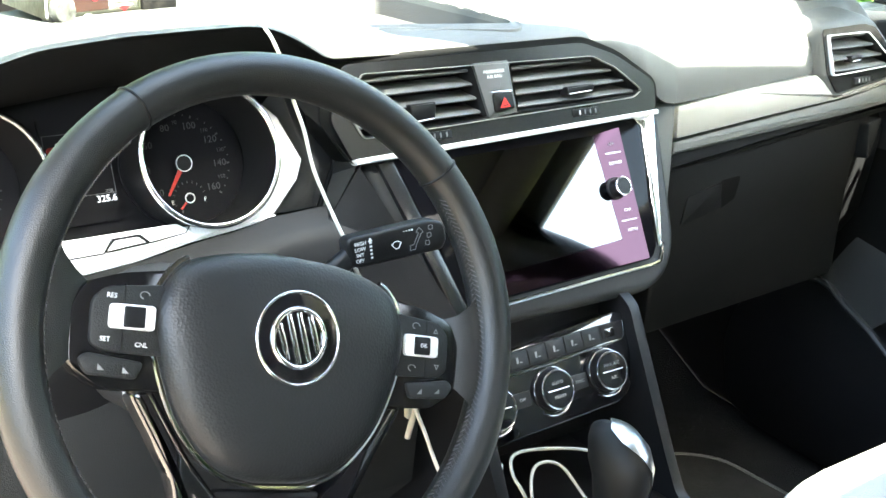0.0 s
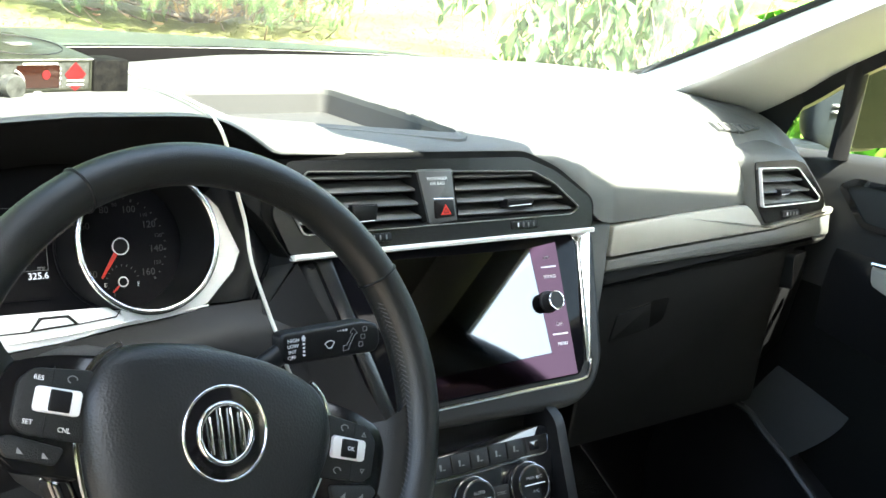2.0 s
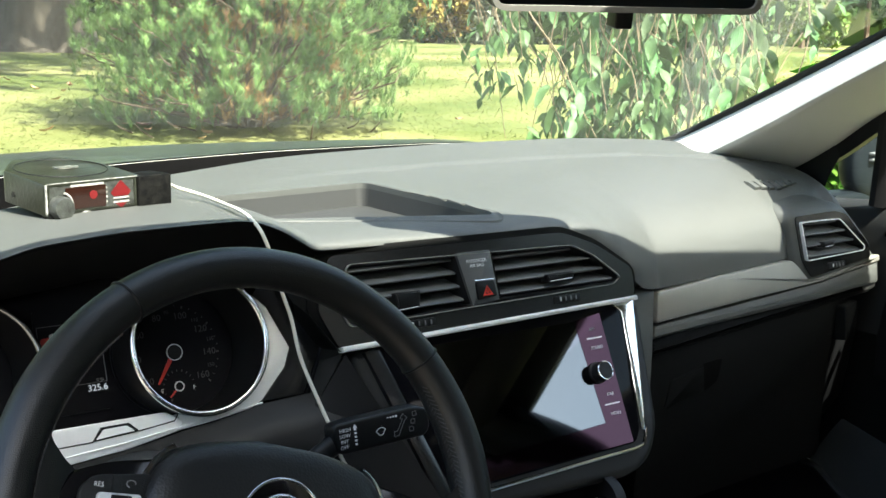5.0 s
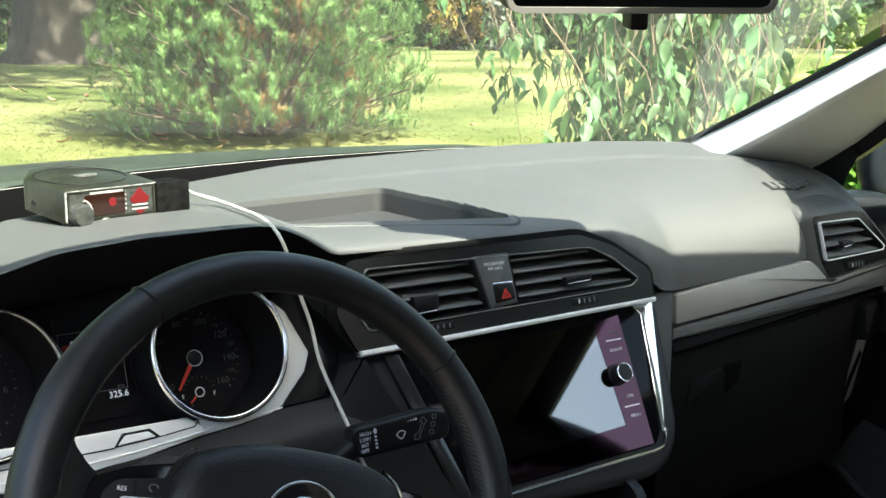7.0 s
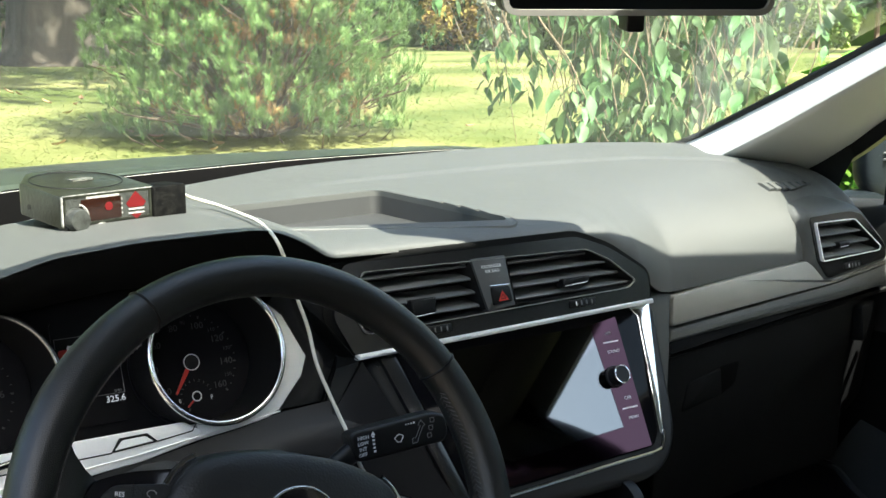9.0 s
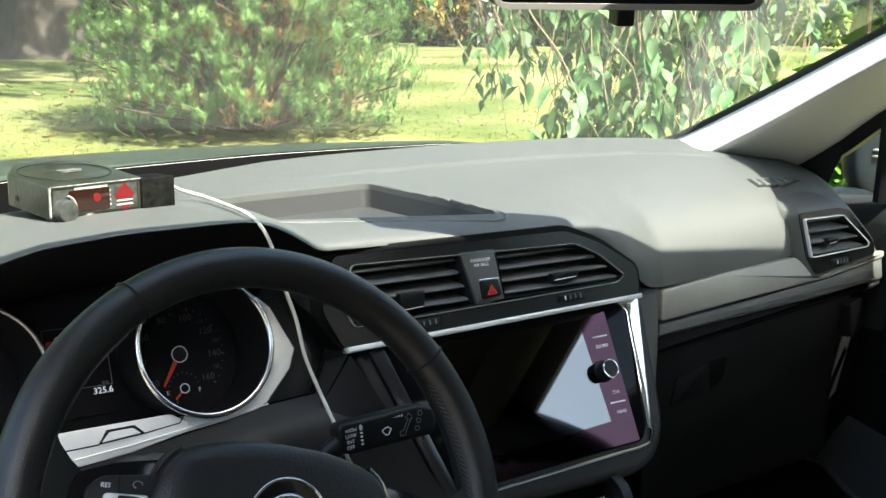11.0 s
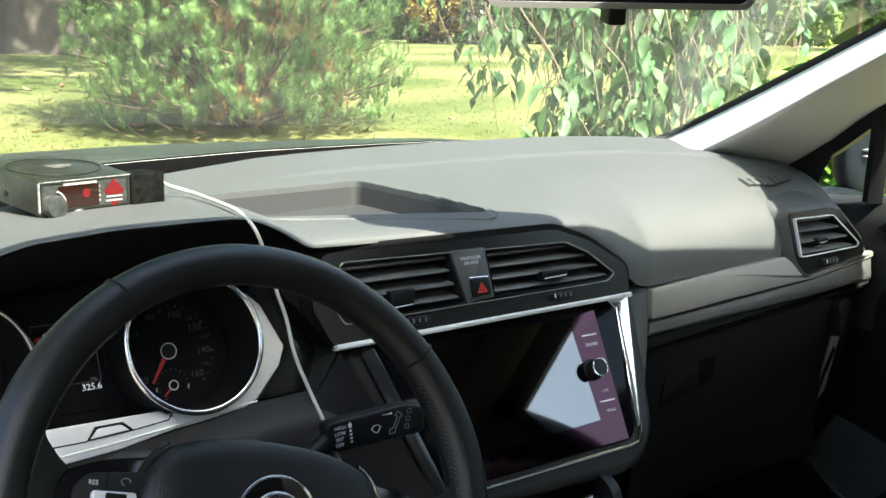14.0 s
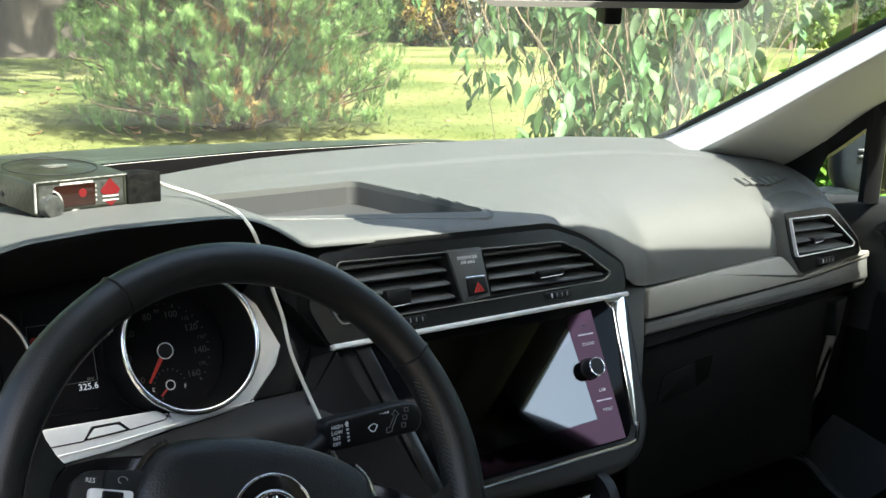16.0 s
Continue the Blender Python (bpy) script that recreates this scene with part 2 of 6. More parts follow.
def shrink(pts, d):
    """The outline pts moved inwards by d."""
    pts = [Vector((p[0], p[1])) for p in pts]
    area = sum(a.x * b.y - b.x * a.y for a, b in zip(pts, pts[1:] + pts[:1]))
    sg = 1 if area > 0 else -1
    out, k = [], len(pts)
    for i in range(k):
        e1 = (pts[i] - pts[i - 1]).normalized()
        e2 = (pts[(i + 1) % k] - pts[i]).normalized()
        n1, n2 = Vector((-e1.y, e1.x)) * sg, Vector((-e2.y, e2.x)) * sg
        b = (n1 + n2)
        b = b.normalized() if b.length > 1e-6 else n1
        out.append(pts[i] + b * d / max(0.45, b.dot(n1)))
    return out


def rect(x0, y0, x1, y1):
    return [(x0, y0), (x1, y0), (x1, y1), (x0, y1)]


def circle(cx, cy, r, n=40, ry=None):
    return [(cx + r * math.cos(2 * math.pi * i / n), cy + (ry or r) * math.sin(2 * math.pi * i / n)) for i in range(n)]


def smooth_path(pts, n=8):
    """A Catmull-Rom curve through pts."""
    p = [Vector(q) for q in pts]
    p = [p[0] * 2 - p[1]] + p + [p[-1] * 2 - p[-2]]
    out = []
    for i in range(1, len(p) - 2):
        for s in range(n):
            t = s / n
            out.append(0.5 * (2 * p[i] + (p[i + 1] - p[i - 1]) * t + (2 * p[i - 1] - 5 * p[i] + 4 * p[i + 1] - p[i + 2]) * t * t
                              + (3 * p[i] - p[i - 1] - 3 * p[i + 1] + p[i + 2]) * t ** 3))
    out.append(p[-2])
    return out


def tube(pts, r, seg=10, closed=False, bm=None, flat=1.0):
    """A tube along pts; r is one radius or one for each point."""
    bm = bm or bmesh.new()
    pts = [Vector(p) for p in pts]
    k = len(pts)
    rs = r if isinstance(r, (list, tuple)) else [r] * k
    loops, up = [], Vector((0.13, 0.21, 0.97))
    for i in range(k):
        a = pts[i - 1] if (i or closed) else pts[i]
        b = pts[(i + 1) % k] if (i < k - 1 or closed) else pts[i]
        d = (b - a).normalized()
        s = d.cross(up)
        s = s.normalized() if s.length > 1e-4 else Vector((1, 0, 0))
        w = s.cross(d)
        up = w if not closed else up
        loops.append([bm.verts.new(pts[i] + (s * math.cos(q) + w * math.sin(q) * flat) * rs[i]) for q in (2 * math.pi * j / seg for j in range(seg))])
    for i in range(k if closed else k - 1):
        la, lb = loops[i], loops[(i + 1) % k]
        for j in range(seg):
            bm.faces.new((la[j], la[(j + 1) % seg], lb[(j + 1) % seg], lb[j]))
    if not closed:
        bm.faces.new(loops[0][::-1])
        bm.faces.new(loops[-1])
    return bm


def sheet(rows, bm=None, closed_u=False):
    """A grid of faces through rows of points."""
    bm = bm or bmesh.new()
    vs = [[bm.verts.new(p) for p in row] for row in rows]
    for a, b in zip(vs, vs[1:]):
        k = len(a)
        for i in range(k if closed_u else k - 1):
            bm.faces.new((a[i], a[(i + 1) % k], b[(i + 1) % k], b[i]))
    return bm


def hoop(m, radius, r, height, n=56):
    """A ring of round section about the z axis of m."""
    return sheet([[m @ Vector(((radius + r * math.cos(b)) * math.cos(a), (radius + r * math.cos(b)) * math.sin(a), height + r * math.sin(b))) for b in (2 * math.pi * j / 10 for j in range(11))] for a in (2 * math.pi * i / n for i in range(n + 1))])


def turned(m, profile, n=36, bm=None):
    """A body of revolution about the z axis of m: profile of (radius, height)."""
    bm = bm or bmesh.new()
    loops = [[bm.verts.new(m @ Vector((r * math.cos(a), r * math.sin(a), h))) for a in (2 * math.pi * i / n for i in range(n))] for r, h in profile]
    for la, lb in zip(loops, loops[1:]):
        for i in range(n):
            bm.faces.new((la[i], la[(i + 1) % n], lb[(i + 1) % n], lb[i]))
    bm.faces.new(loops[0][::-1])
    bm.faces.new(loops[-1])
    return bm


def block(x0, x1, y0, y1, z0, z1, bevel=0.004, bm=None, segs=2):
    """An upright box with its edges rounded."""
    b2 = bmesh.new()
    bmesh.ops.create_cube(b2, size=1.0)
    for v in b2.verts:
        v.co = Vector((x0 + (v.co.x + 0.5) * (x1 - x0), y0 + (v.co.y + 0.5) * (y1 - y0), z0 + (v.co.z + 0.5) * (z1 - z0)))
    if bevel:
        bmesh.ops.bevel(b2, geom=b2.edges[:], offset=bevel, segments=segs, profile=0.6, affect="EDGES")
    if bm:
        me = bpy.data.meshes.new("tmp")
        b2.to_mesh(me)
        bm.from_mesh(me)
        bpy.data.meshes.remove(me)
        b2.free()
        return bm
    return b2


def writing(name, text, m, x, y, size, mat, parent, z=0.0006, align="CENTER"):
    """Printed characters as a thin mesh on the plane m."""
    cu = bpy.data.curves.new(name, "FONT")
    cu.body, cu.size, cu.align_x, cu.align_y = text, size, align, "CENTER"
    cu.extrude, cu.resolution_u = 0.0001, 2
    tmp = bpy.data.objects.new(name, cu)
    scene.collection.objects.link(tmp)
    me = bpy.data.meshes.new_from_object(tmp.evaluated_get(bpy.context.evaluated_depsgraph_get()))
    bpy.data.objects.remove(tmp)
    bpy.data.curves.remove(cu)
    me.transform(Matrix.Translation(-ORIGIN[parent]) @ m @ Matrix.Translation((x, y, z)))
    me.materials.clear()
    me.materials.append(mat)
    ob = new(name, me)
    ob.parent = parent
    ORIGIN[ob] = ORIGIN[parent]
    return ob


def table(x, xs, vs):
    """A smooth value between the given ones."""
    return float(np.interp(x, xs, vs))


# planes of the dashboard's faces
VENT = plane_at((0, 0.245, 1.06), (1, 0, 0), tilt(15))
SCRN = plane_at((0.01, 0.207, 0.955), (1, 0, 0), (0, 0.447, 0.894))
CLIM = plane_at((0, 0.14, 0.81), (1, 0, 0), tilt(25))
DIALS = plane_at((-0.37, 0.265, 1.04), (1, 0, 0), tilt(20))
PASS = plane_at((0.30, 0.29, 1.0), (1, 0.02, 0), tilt(8))
DOOR = plane_at((0.74, 0.20, 1.0), (0, -1, 0), (0, 0, 1))

# ---- the ground and what stands far off ----
def ground_z(x, y):
    d = math.hypot(x + 0.7, y + 0.7)
    return 1.12 * (1 - math.exp(-max(d - 2.2, 0) / 6.0)) + 0.02 * math.sin(x * 0.7) * math.sin(y * 0.5) * min(1, d / 6)


# ---- dashboard ----
EDGE_X = (-0.75, -0.60, -0.497, -0.455, -0.389, -0.318, -0.282, -0.262, -0.235, -0.19, -0.10, 0.115, 0.164, 0.207, 0.25, 0.29, 0.40, 0.530, 0.590, 0.672, 0.690, 0.72, 0.745)
EDGE_Y = (0.22, 0.205, 0.20, 0.20, 0.20, 0.20, 0.205, 0.21, 0.222, 0.252, 0.262, 0.262, 0.262, 0.262, 0.275, 0.292, 0.297, 0.303, 0.322, 0.326, 0.31, 0.325, 0.35)
EDGE_Z = (1.08, 1.115, 1.143, 1.1545, 1.160, 1.1610, 1.1600, 1.155, 1.143, 1.118, 1.1145, 1.1055, 1.094, 1.058, 1.028, 1.020, 1.024, 1.030, 1.030, 1.010, 1.0, 0.985, 0.975)
TRAY = ((-0.215, 0.468), (0.010, 0.508), (0.044, 0.286), (-0.205, 0.338))


def dash_front(x):
    return 0.76 - 0.25 * x * x, table(x, (-0.75, -0.377, -0.308, -0.212, 0, 0.3, 0.5, 0.68, 0.75), (1.07, 1.102, 1.113, 1.126, 1.144, 1.154, 1.157, 1.152, 1.12))


def inside(pts, x, y):
    """How far (x, y) lies inside a convex outline given clockwise or not; negative outside."""
    best, k = 9.0, len(pts)
    for i in range(k):
        (x0, y0), (x1, y1) = pts[i], pts[(i + 1) % k]
        d = ((x1 - x0) * (y - y0) - (y1 - y0) * (x - x0)) / math.hypot(x1 - x0, y1 - y0)
        best = min(best, -d)
    return best


def pad_point(x, s, tray=True):
    yf, zf = dash_front(x)
    xs = max(-0.75, min(0.745, x))
    yb = sum(table(xs + o, EDGE_X, EDGE_Y) for o in (-0.004, 0, 0.004)) / 3
    zb = sum(table(xs + o, EDGE_X, EDGE_Z) for o in (-0.008, 0, 0.008)) / 3
    crest = table(x, (-0.75, -0.55, -0.45, -0.389, -0.318, -0.25, -0.19, 0, 0.2, 0.4, 0.6, 0.69, 0.75), (1.09, 1.135, 1.158, 1.1625, 1.1620, 1.157, 1.137, 1.137, 1.140, 1.147, 1.146, 1.138, 1.09))
    crest = max(crest, zb + 0.001)
    s0 = table(x, (-0.3, -0.15, 0.2, 0.4), (0.66, 0.66, 0.60, 0.42))
    bow = table(x, (-0.27, -0.17), (1.0, 0.0))
    y = yf + (yb - yf) * s
    if s < s0:
        q = s / s0
        q = bow * q ** 1.9 + (1 - bow) * q * q * (3 - 2 * q)
        z = zf + (crest - zf) * q
    else:
        q = (s - s0) / (1 - s0)
        p = 2.4
        z = zb + (crest - zb) * max(0.0, 1 - q ** p) ** (1 / p)
    ridge = table(x, (-0.2, 0.09, 0.31, 0.49, 0.61, 0.66), (0.605, 0.5975, 0.586, 0.556, 0.45, 0.36))
    rise = min(1.0, max(0.0, (y - ridge + 0.010) / 0.020))
    z += 0.0032 * rise * rise * (3 - 2 * rise) * table(x, (-0.12, 0.08, 0.60, 0.68), (0.0, 1.0, 1.0, 0.0))
    if tray and inside(TRAY, x, y) > -0.003:
        z -= 0.030
    return Vector((x, y, z))


def pad_at(x, y):
    """The pad's surface over (x, y), the tray left out."""
    yf, yb = dash_front(x)[0], pad_point(x, 1.0).y
    return pad_point(x, (y - yf) / (yb - yf), False)


dashboard = thing("dashboard", "dark grey soft-touch dashboard with a shallow tray on top", "dashboard", (0, 0.45, 0.9), kind="structure")
S_STEPS = [1 - (1 - i / 120) ** 1.35 for i in range(121)]
pad_rows = [[pad_point(-0.75 + 1.495 * i / 330, s) for s in S_STEPS] for i in range(331)]
part("upper_pad", sheet(pad_rows), PAD, dashboard, "grained grey soft pad lit by the sun", smooth=35)

tray_line = rounded([Vector(p) for p in TRAY], 0.014, 5)
tray_far, tray_out, tray_in, k = shrink(tray_line, -0.0125), shrink(tray_line, -0.006), shrink(tray_line, 0.0015), len(tray_line)
rows = []
for i in range(k + 1):
    o, c, n = tray_out[i % k], tray_line[i % k], tray_in[i % k]
    f, h = tray_far[i % k], table(c.y, (0.345, 0.40), (0.15, 1.0))
    if c.x > -0.01:
        h = 1.0
    rows.append([pad_at(*f) + Vector((0, 0, -0.001)), pad_at(*f.lerp(o, 0.2)) + Vector((0, 0, 0.0022 * h)), pad_at(*f.lerp(o, 0.5)) + Vector((0, 0, 0.0012 * h)), pad_at(*o) + Vector((0, 0, 0.0010 * h)), pad_at(*c) + Vector((0, 0, 0.0006 + 0.0030 * h)), pad_at(*c) + Vector((0, 0, -0.003))])
tray = sheet(rows)
mid = Vector((-0.08, 0.41))
floor_rows = [[pad_at(*(mid.lerp(tray_in[i % k], f))) + Vector((0, 0, -0.024)) for f in (0.02, 0.35, 0.7, 0.97, 1.0)] + [pad_at(*tray_line[i % k]) + Vector((0, 0, -0.003))] for i in range(k + 1)]
part("tray_rim", tray, PAD, dashboard, "fine raised rim of the tray", smooth=35)
part("tray_liner", sheet(floor_rows), TRAY_MAT, dashboard, "dark grey inside of the tray", smooth=35)

# the visor over the dials and the rolled lip under the pad's rear edge
rows = []
for i in range(141):
    x = -0.72 + (0.60) * i / 140
    e = pad_point(x, 1.0)
    inner_z = table(x, (-0.72, -0.55, -0.47, -0.38, -0.26, -0.20, -0.12), (1.02, 1.06, 1.095, 1.105, 1.100, 1.072, 1.05))
    rows.append([e, e + Vector((0, 0.0005, -0.0015)), e + Vector((0, 0.006, -0.005)), Vector((x, e.y + 0.03, e.z - 0.022)), Vector((x, 0.292, min(inner_z, e.z - 0.012)))])
# The shade under the visor is put into its colour.
part("visor", sheet(rows), SHADE_PLASTIC, dashboard, "visor over the dials, darkened for the shade beneath", smooth=50)

# the body of the dashboard below the pad
rows = []
for i in range(61):
    x = -0.75 + 1.495 * i / 60
    rows.append([Vector((x, 0.40, 1.06)), Vector((x, 0.355, 0.985)), Vector((x, 0.33, 0.93)), Vector((x, 0.355, 0.80)), Vector((x, 0.42, 0.70)), Vector((x, 0.60, 0.64))])
part("lower_body", sheet(rows), BLACK, dashboard, "black plastic body", smooth=50)

# passenger side: decor strip, shelf below it and the glovebox
strip = [(-0.0115, 0.0165), (0.10, 0.024), (0.238, 0.030), (0.250, 0.022), (0.273, -0.0005), (0.405, 0.0135), (0.430, 0.020), (0.430, 0.010), (0.30, -0.0045), (0.12, -0.013), (-0.0160, -0.0205)]
part("decor_strip", prism(PASS, rounded(strip, 0.005), -0.05, 0.004, 0.003), DECOR, dashboard, "brushed silver-grey decor strip")
low = [(-0.0165, -0.0235), (0.12, -0.016), (0.30, -0.006), (0.43, 0.010), (0.428, -0.020), (0.30, -0.028), (0.12, -0.034), (-0.0200, -0.0395)]
part("decor_underside", prism(PASS, rounded(low, 0.003), -0.05, 0.001, 0.004), PAD, dashboard)
part("strip_end", prism(PASS, rounded([(-0.062, 0.030), (-0.0125, 0.020), (-0.0205, -0.045), (-0.034, -0.130), (-0.085, -0.130)], 0.004), -0.05, 0.001, 0.004, segs=3), PAD, dashboard)
GLOVE = PASS @ Matrix.Translation((0, 0, -0.012)) @ Matrix.Rotation(radians(8), 4, "X")
# Footwell shade is painted into the glovebox colour.
glove = part("glovebox_door", prism(GLOVE, rounded([(-0.014, -0.046), (0.375, -0.030), (0.345, -0.110), (0.335, -0.26), (-0.03, -0.27)], 0.012), -0.03, 0.004, 0.005), SHADE_PLASTIC, dashboard, "closed dark grey glovebox door, darkened further for shade")
# Flush dark patch in place of the shade inside the finger recess.
part("handle_recess", prism(GLOVE, rounded([(0.084, -0.087), (0.121, -0.085), (0.1135, -0.114), (0.088, -0.124)], 0.004), 0.0, 0.0043, 0.0002), RECESS_SHADE, glove, "finger recess drawn as a flat patch of painted shade")
part("handle_flap", prism(GLOVE, rounded([(0.0175, -0.134), (0.027, -0.099), (0.085, -0.089), (0.0885, -0.123)], 0.003), 0.0, 0.0060, 0.0012), SHADE_PLASTIC, glove)
part("shelf_lip", prism(PASS, rounded([(-0.016, -0.040), (0.43, -0.020), (0.425, -0.034), (-0.016, -0.062)], 0.004), -0.05, -0.009, 0.006), SHADE_PLASTIC, dashboard)
part("end_cap", prism(PASS, rounded([(0.352, -0.045), (0.384, -0.040), (0.372, -0.085), (0.35, -0.095)], 0.006), -0.05, 0.0, 0.004), SHADE_PLASTIC, dashboard)

part("dash_end", prism(PASS, rounded([(0.378, 0.075), (0.405, 0.050), (0.432, 0.022), (0.438, -0.030), (0.405, -0.034), (0.385, 0.0)], 0.008), -0.07, -0.006, 0.010, segs=4), PAD, dashboard, "rounded grey end of the dashboard", smooth=60)

# centre: the column round the screen and the bezel round the vents
column = [(-0.176, 0.074), (0.203, 0.084), (0.196, 0.04), (0.180, -0.060), (0.160, -0.090), (0.128, -0.104), (-0.06, -0.101), (-0.125, -0.100), (-0.150, -0.02)]
part("screen_surround", prism(SCRN, rounded(column, 0.016, 6), -0.08, 0.002, 0.010, segs=4), DOOR_TRIM, dashboard, "dark grey moulded surround", smooth=50)
bez = [(-0.176, 0.052), (0.106, 0.051), (0.150, 0.035), (0.200, 0.003), (0.198, -0.029), (-0.176, -0.036), (-0.194, 0.004)]
bez_in = [(-0.158, 0.0425), (0.116, 0.0366), (0.146, 0.0225), (0.180, -0.0045), (0.168, -0.0120), (-0.163, -0.0167), (-0.174, 0.004)]
part("vent_bezel", frame_ring(VENT, rounded(bez, 0.008, 5), rounded(bez_in, 0.005, 5), -0.06, 0.004), BEZEL, dashboard, "satin black vent bezel")
part("vent_chrome", frame_ring(VENT, rounded(bez_in, 0.005, 5), shrink(rounded(bez_in, 0.005, 5), 0.0009), -0.004, 0.0062), DECOR, dashboard, "thin bright line round the vents")
hood = [(-0.186, 0.059), (0.110, 0.058), (0.156, 0.040), (0.208, 0.004), (0.204, -0.030), (-0.178, -0.038), (-0.204, 0.004)]
part("vent_surround", frame_ring(VENT, rounded(hood, 0.012, 5), shrink(rounded(bez, 0.008, 5), 0.001), -0.03, -0.001), SHADE_PLASTIC, dashboard)
part("chrome_line", prism(VENT, rounded([(-0.175, -0.0335), (0.199, -0.0275), (0.199, -0.0325), (-0.175, -0.0390)], 0.001), -0.03, 0.008, 0.0015), SILVER, dashboard, "bright chrome trim line")

def face_inwards(ob, way):
    """Turns a pane's faces towards the cabin."""
    me = ob.data
    if sum(p.normal.dot(Vector(way)) for p in me.polygons) < 0:
        me.flip_normals()


# ---- car shell ----
FRONT_EDGE = smooth_path([(0.665, 0.70, 1.140), (0.678, 0.648, 1.157), (0.655, 0.46, 1.232), (0.622, 0.263, 1.312), (0.585, 0.05, 1.398), (0.555, -0.15, 1.470), (0.55, -0.30, 1.495)], 6)
REAR_EDGE = smooth_path([(0.735, 0.58, 1.085), (0.725, 0.470, 1.118), (0.720, 0.388, 1.161), (0.718, 0.300, 1.220), (0.705, 0.13, 1.308), (0.685, -0.08, 1.395), (0.675, -0.28, 1.45)], 6)


def pillar_trim(sign, label):
    rows = []
    for a, b in zip(FRONT_EDGE, REAR_EDGE):
        row = [a + Vector((0.030, 0.012, -0.030))]
        for j in range(25):
            q = j / 24
            p = a.lerp(b, q)
            # a flat face beside the glass, a rounded crease, then the inner face
            tent = -0.11 * math.log(math.exp(-q / 0.0418) + math.exp(-(1 - q) / 0.0682))
            p = p + Vector((-0.098, -0.030, -0.012)) * max(0.0, tent)
            row.append(p)
        row += [b + Vector((0.012, 0.004, 0.0))]
        rows.append([Vector((sign * p.x, p.y, p.z)) for p in row])
    return solo("pillar_trim", sheet(rows), PILLAR, label, "pillar", "structure", smooth=50)


solo("windscreen_seal", tube([p + Vector((-0.001, 0.004, 0.002)) for p in FRONT_EDGE], 0.0050, 8), BLACK, "black rubber seal along the windscreen", "seal", "structure")
pillar_trim(1, "pale grey moulded windscreen pillar trim, upper part in the sun")
pillar_trim(-1, "pale grey moulded windscreen pillar trim")

# roof: headliner with an unseen opening added for sun on the seat, and the header over the windscreen
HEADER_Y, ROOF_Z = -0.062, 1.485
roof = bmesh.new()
# Front edge drawn to set the shadow line on the dash.
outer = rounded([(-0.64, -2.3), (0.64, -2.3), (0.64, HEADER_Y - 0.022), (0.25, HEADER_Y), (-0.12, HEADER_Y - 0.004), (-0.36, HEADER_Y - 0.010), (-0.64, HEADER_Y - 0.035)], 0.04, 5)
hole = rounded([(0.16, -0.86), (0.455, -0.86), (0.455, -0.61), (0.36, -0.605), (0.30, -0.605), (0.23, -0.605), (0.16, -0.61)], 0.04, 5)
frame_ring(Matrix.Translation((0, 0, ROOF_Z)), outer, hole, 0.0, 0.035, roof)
solo("headliner", roof, HEAD, "pale grey headliner with an unseen opening added to let sun onto the seat", "headliner", "structure")
rails = bmesh.new()
for sg in (1, -1):
    tube([(sg * 0.62, -0.25, 1.47), (sg * 0.645, -1.2, 1.47), (sg * 0.62, -2.3, 1.43)], 0.045, 10, bm=rails)
solo("roof_rail", rails, HEAD, "pale grey roof edge trim", "trim", "structure")

# windscreen
rows = []
for i in range(25):
    q = i / 24
    row = []
    for j in range(31):
        u = -1 + j / 15
        half = 0.70 + (0.565 - 0.70) * q
        x = u * half
        y0, z0 = 0.80 - 0.25 * x * x, 1.152 - 0.02 * u * u
        y1, z1 = -0.105 - 0.10 * x * x, 1.494 - 0.03 * u * u
        row.append(Vector((x, y0 + (y1 - y0) * q, z0 + (z1 - z0) * q + 0.035 * math.sin(math.pi * q))))
    rows.append(row)
screen_pane = solo("windshield", sheet(rows), WINDSHIELD, "slightly dusty clear windscreen", "windscreen", "structure")
screen_pane.visible_shadow = False
face_inwards(screen_pane, (0, -0.5, -1))
# cowl behind the windscreen's foot, its shade painted near-black, and the bonnet beyond
rows = []
for i in range(61):
    x = -0.74 + 1.48 * i / 60
    y, z = dash_front(x)
    top = table(x, (-0.74, -0.333, -0.164, 0.05, 0.32, 0.6, 0.74), (1.11, 1.132, 1.139, 1.145, 1.148, 1.142, 1.12))
    rows.append([Vector((x, y - 0.004, z - 0.004)), Vector((x, y + 0.005, z - 0.03)), Vector((x, y + 0.085, z - 0.035)), Vector((x, y + 0.09, top)), Vector((x, y + 0.115, top)), Vector((x, y + 0.20, top - 0.04))])
solo("cowl_seal", tube([r[3] + Vector((0, 0, 0.0005)) for r in rows], 0.0005, 6), DECOR, "thin pale seal along the foot of the windscreen", "seal", "structure")
solo("cowl", sheet(rows), RECESS_SHADE, "cowl at the foot of the windscreen, painted near-black for shade", "cowl", "structure")
rows = []
for i in range(49):
    x = -0.86 + 1.72 * i / 48
    y0 = 0.86 - 0.25 * x * x
    rise = table(abs(x), (0, 0.5, 0.72, 0.86), (0, -0.004, -0.03, -0.10))
    rows.append([Vector((x, y0 + 0.01, 1.05))] + [Vector((x, y0 + (1.05) * q, 1.134 + rise + 0.008 * math.sin(math.pi * min(1, q * 1.6)) - 0.17 * q ** 2.2)) for q in (k / 16 for k in range(17))])
solo("bonnet", sheet(rows), PAINT, "grey-green painted car bonnet", "bonnet", "structure")

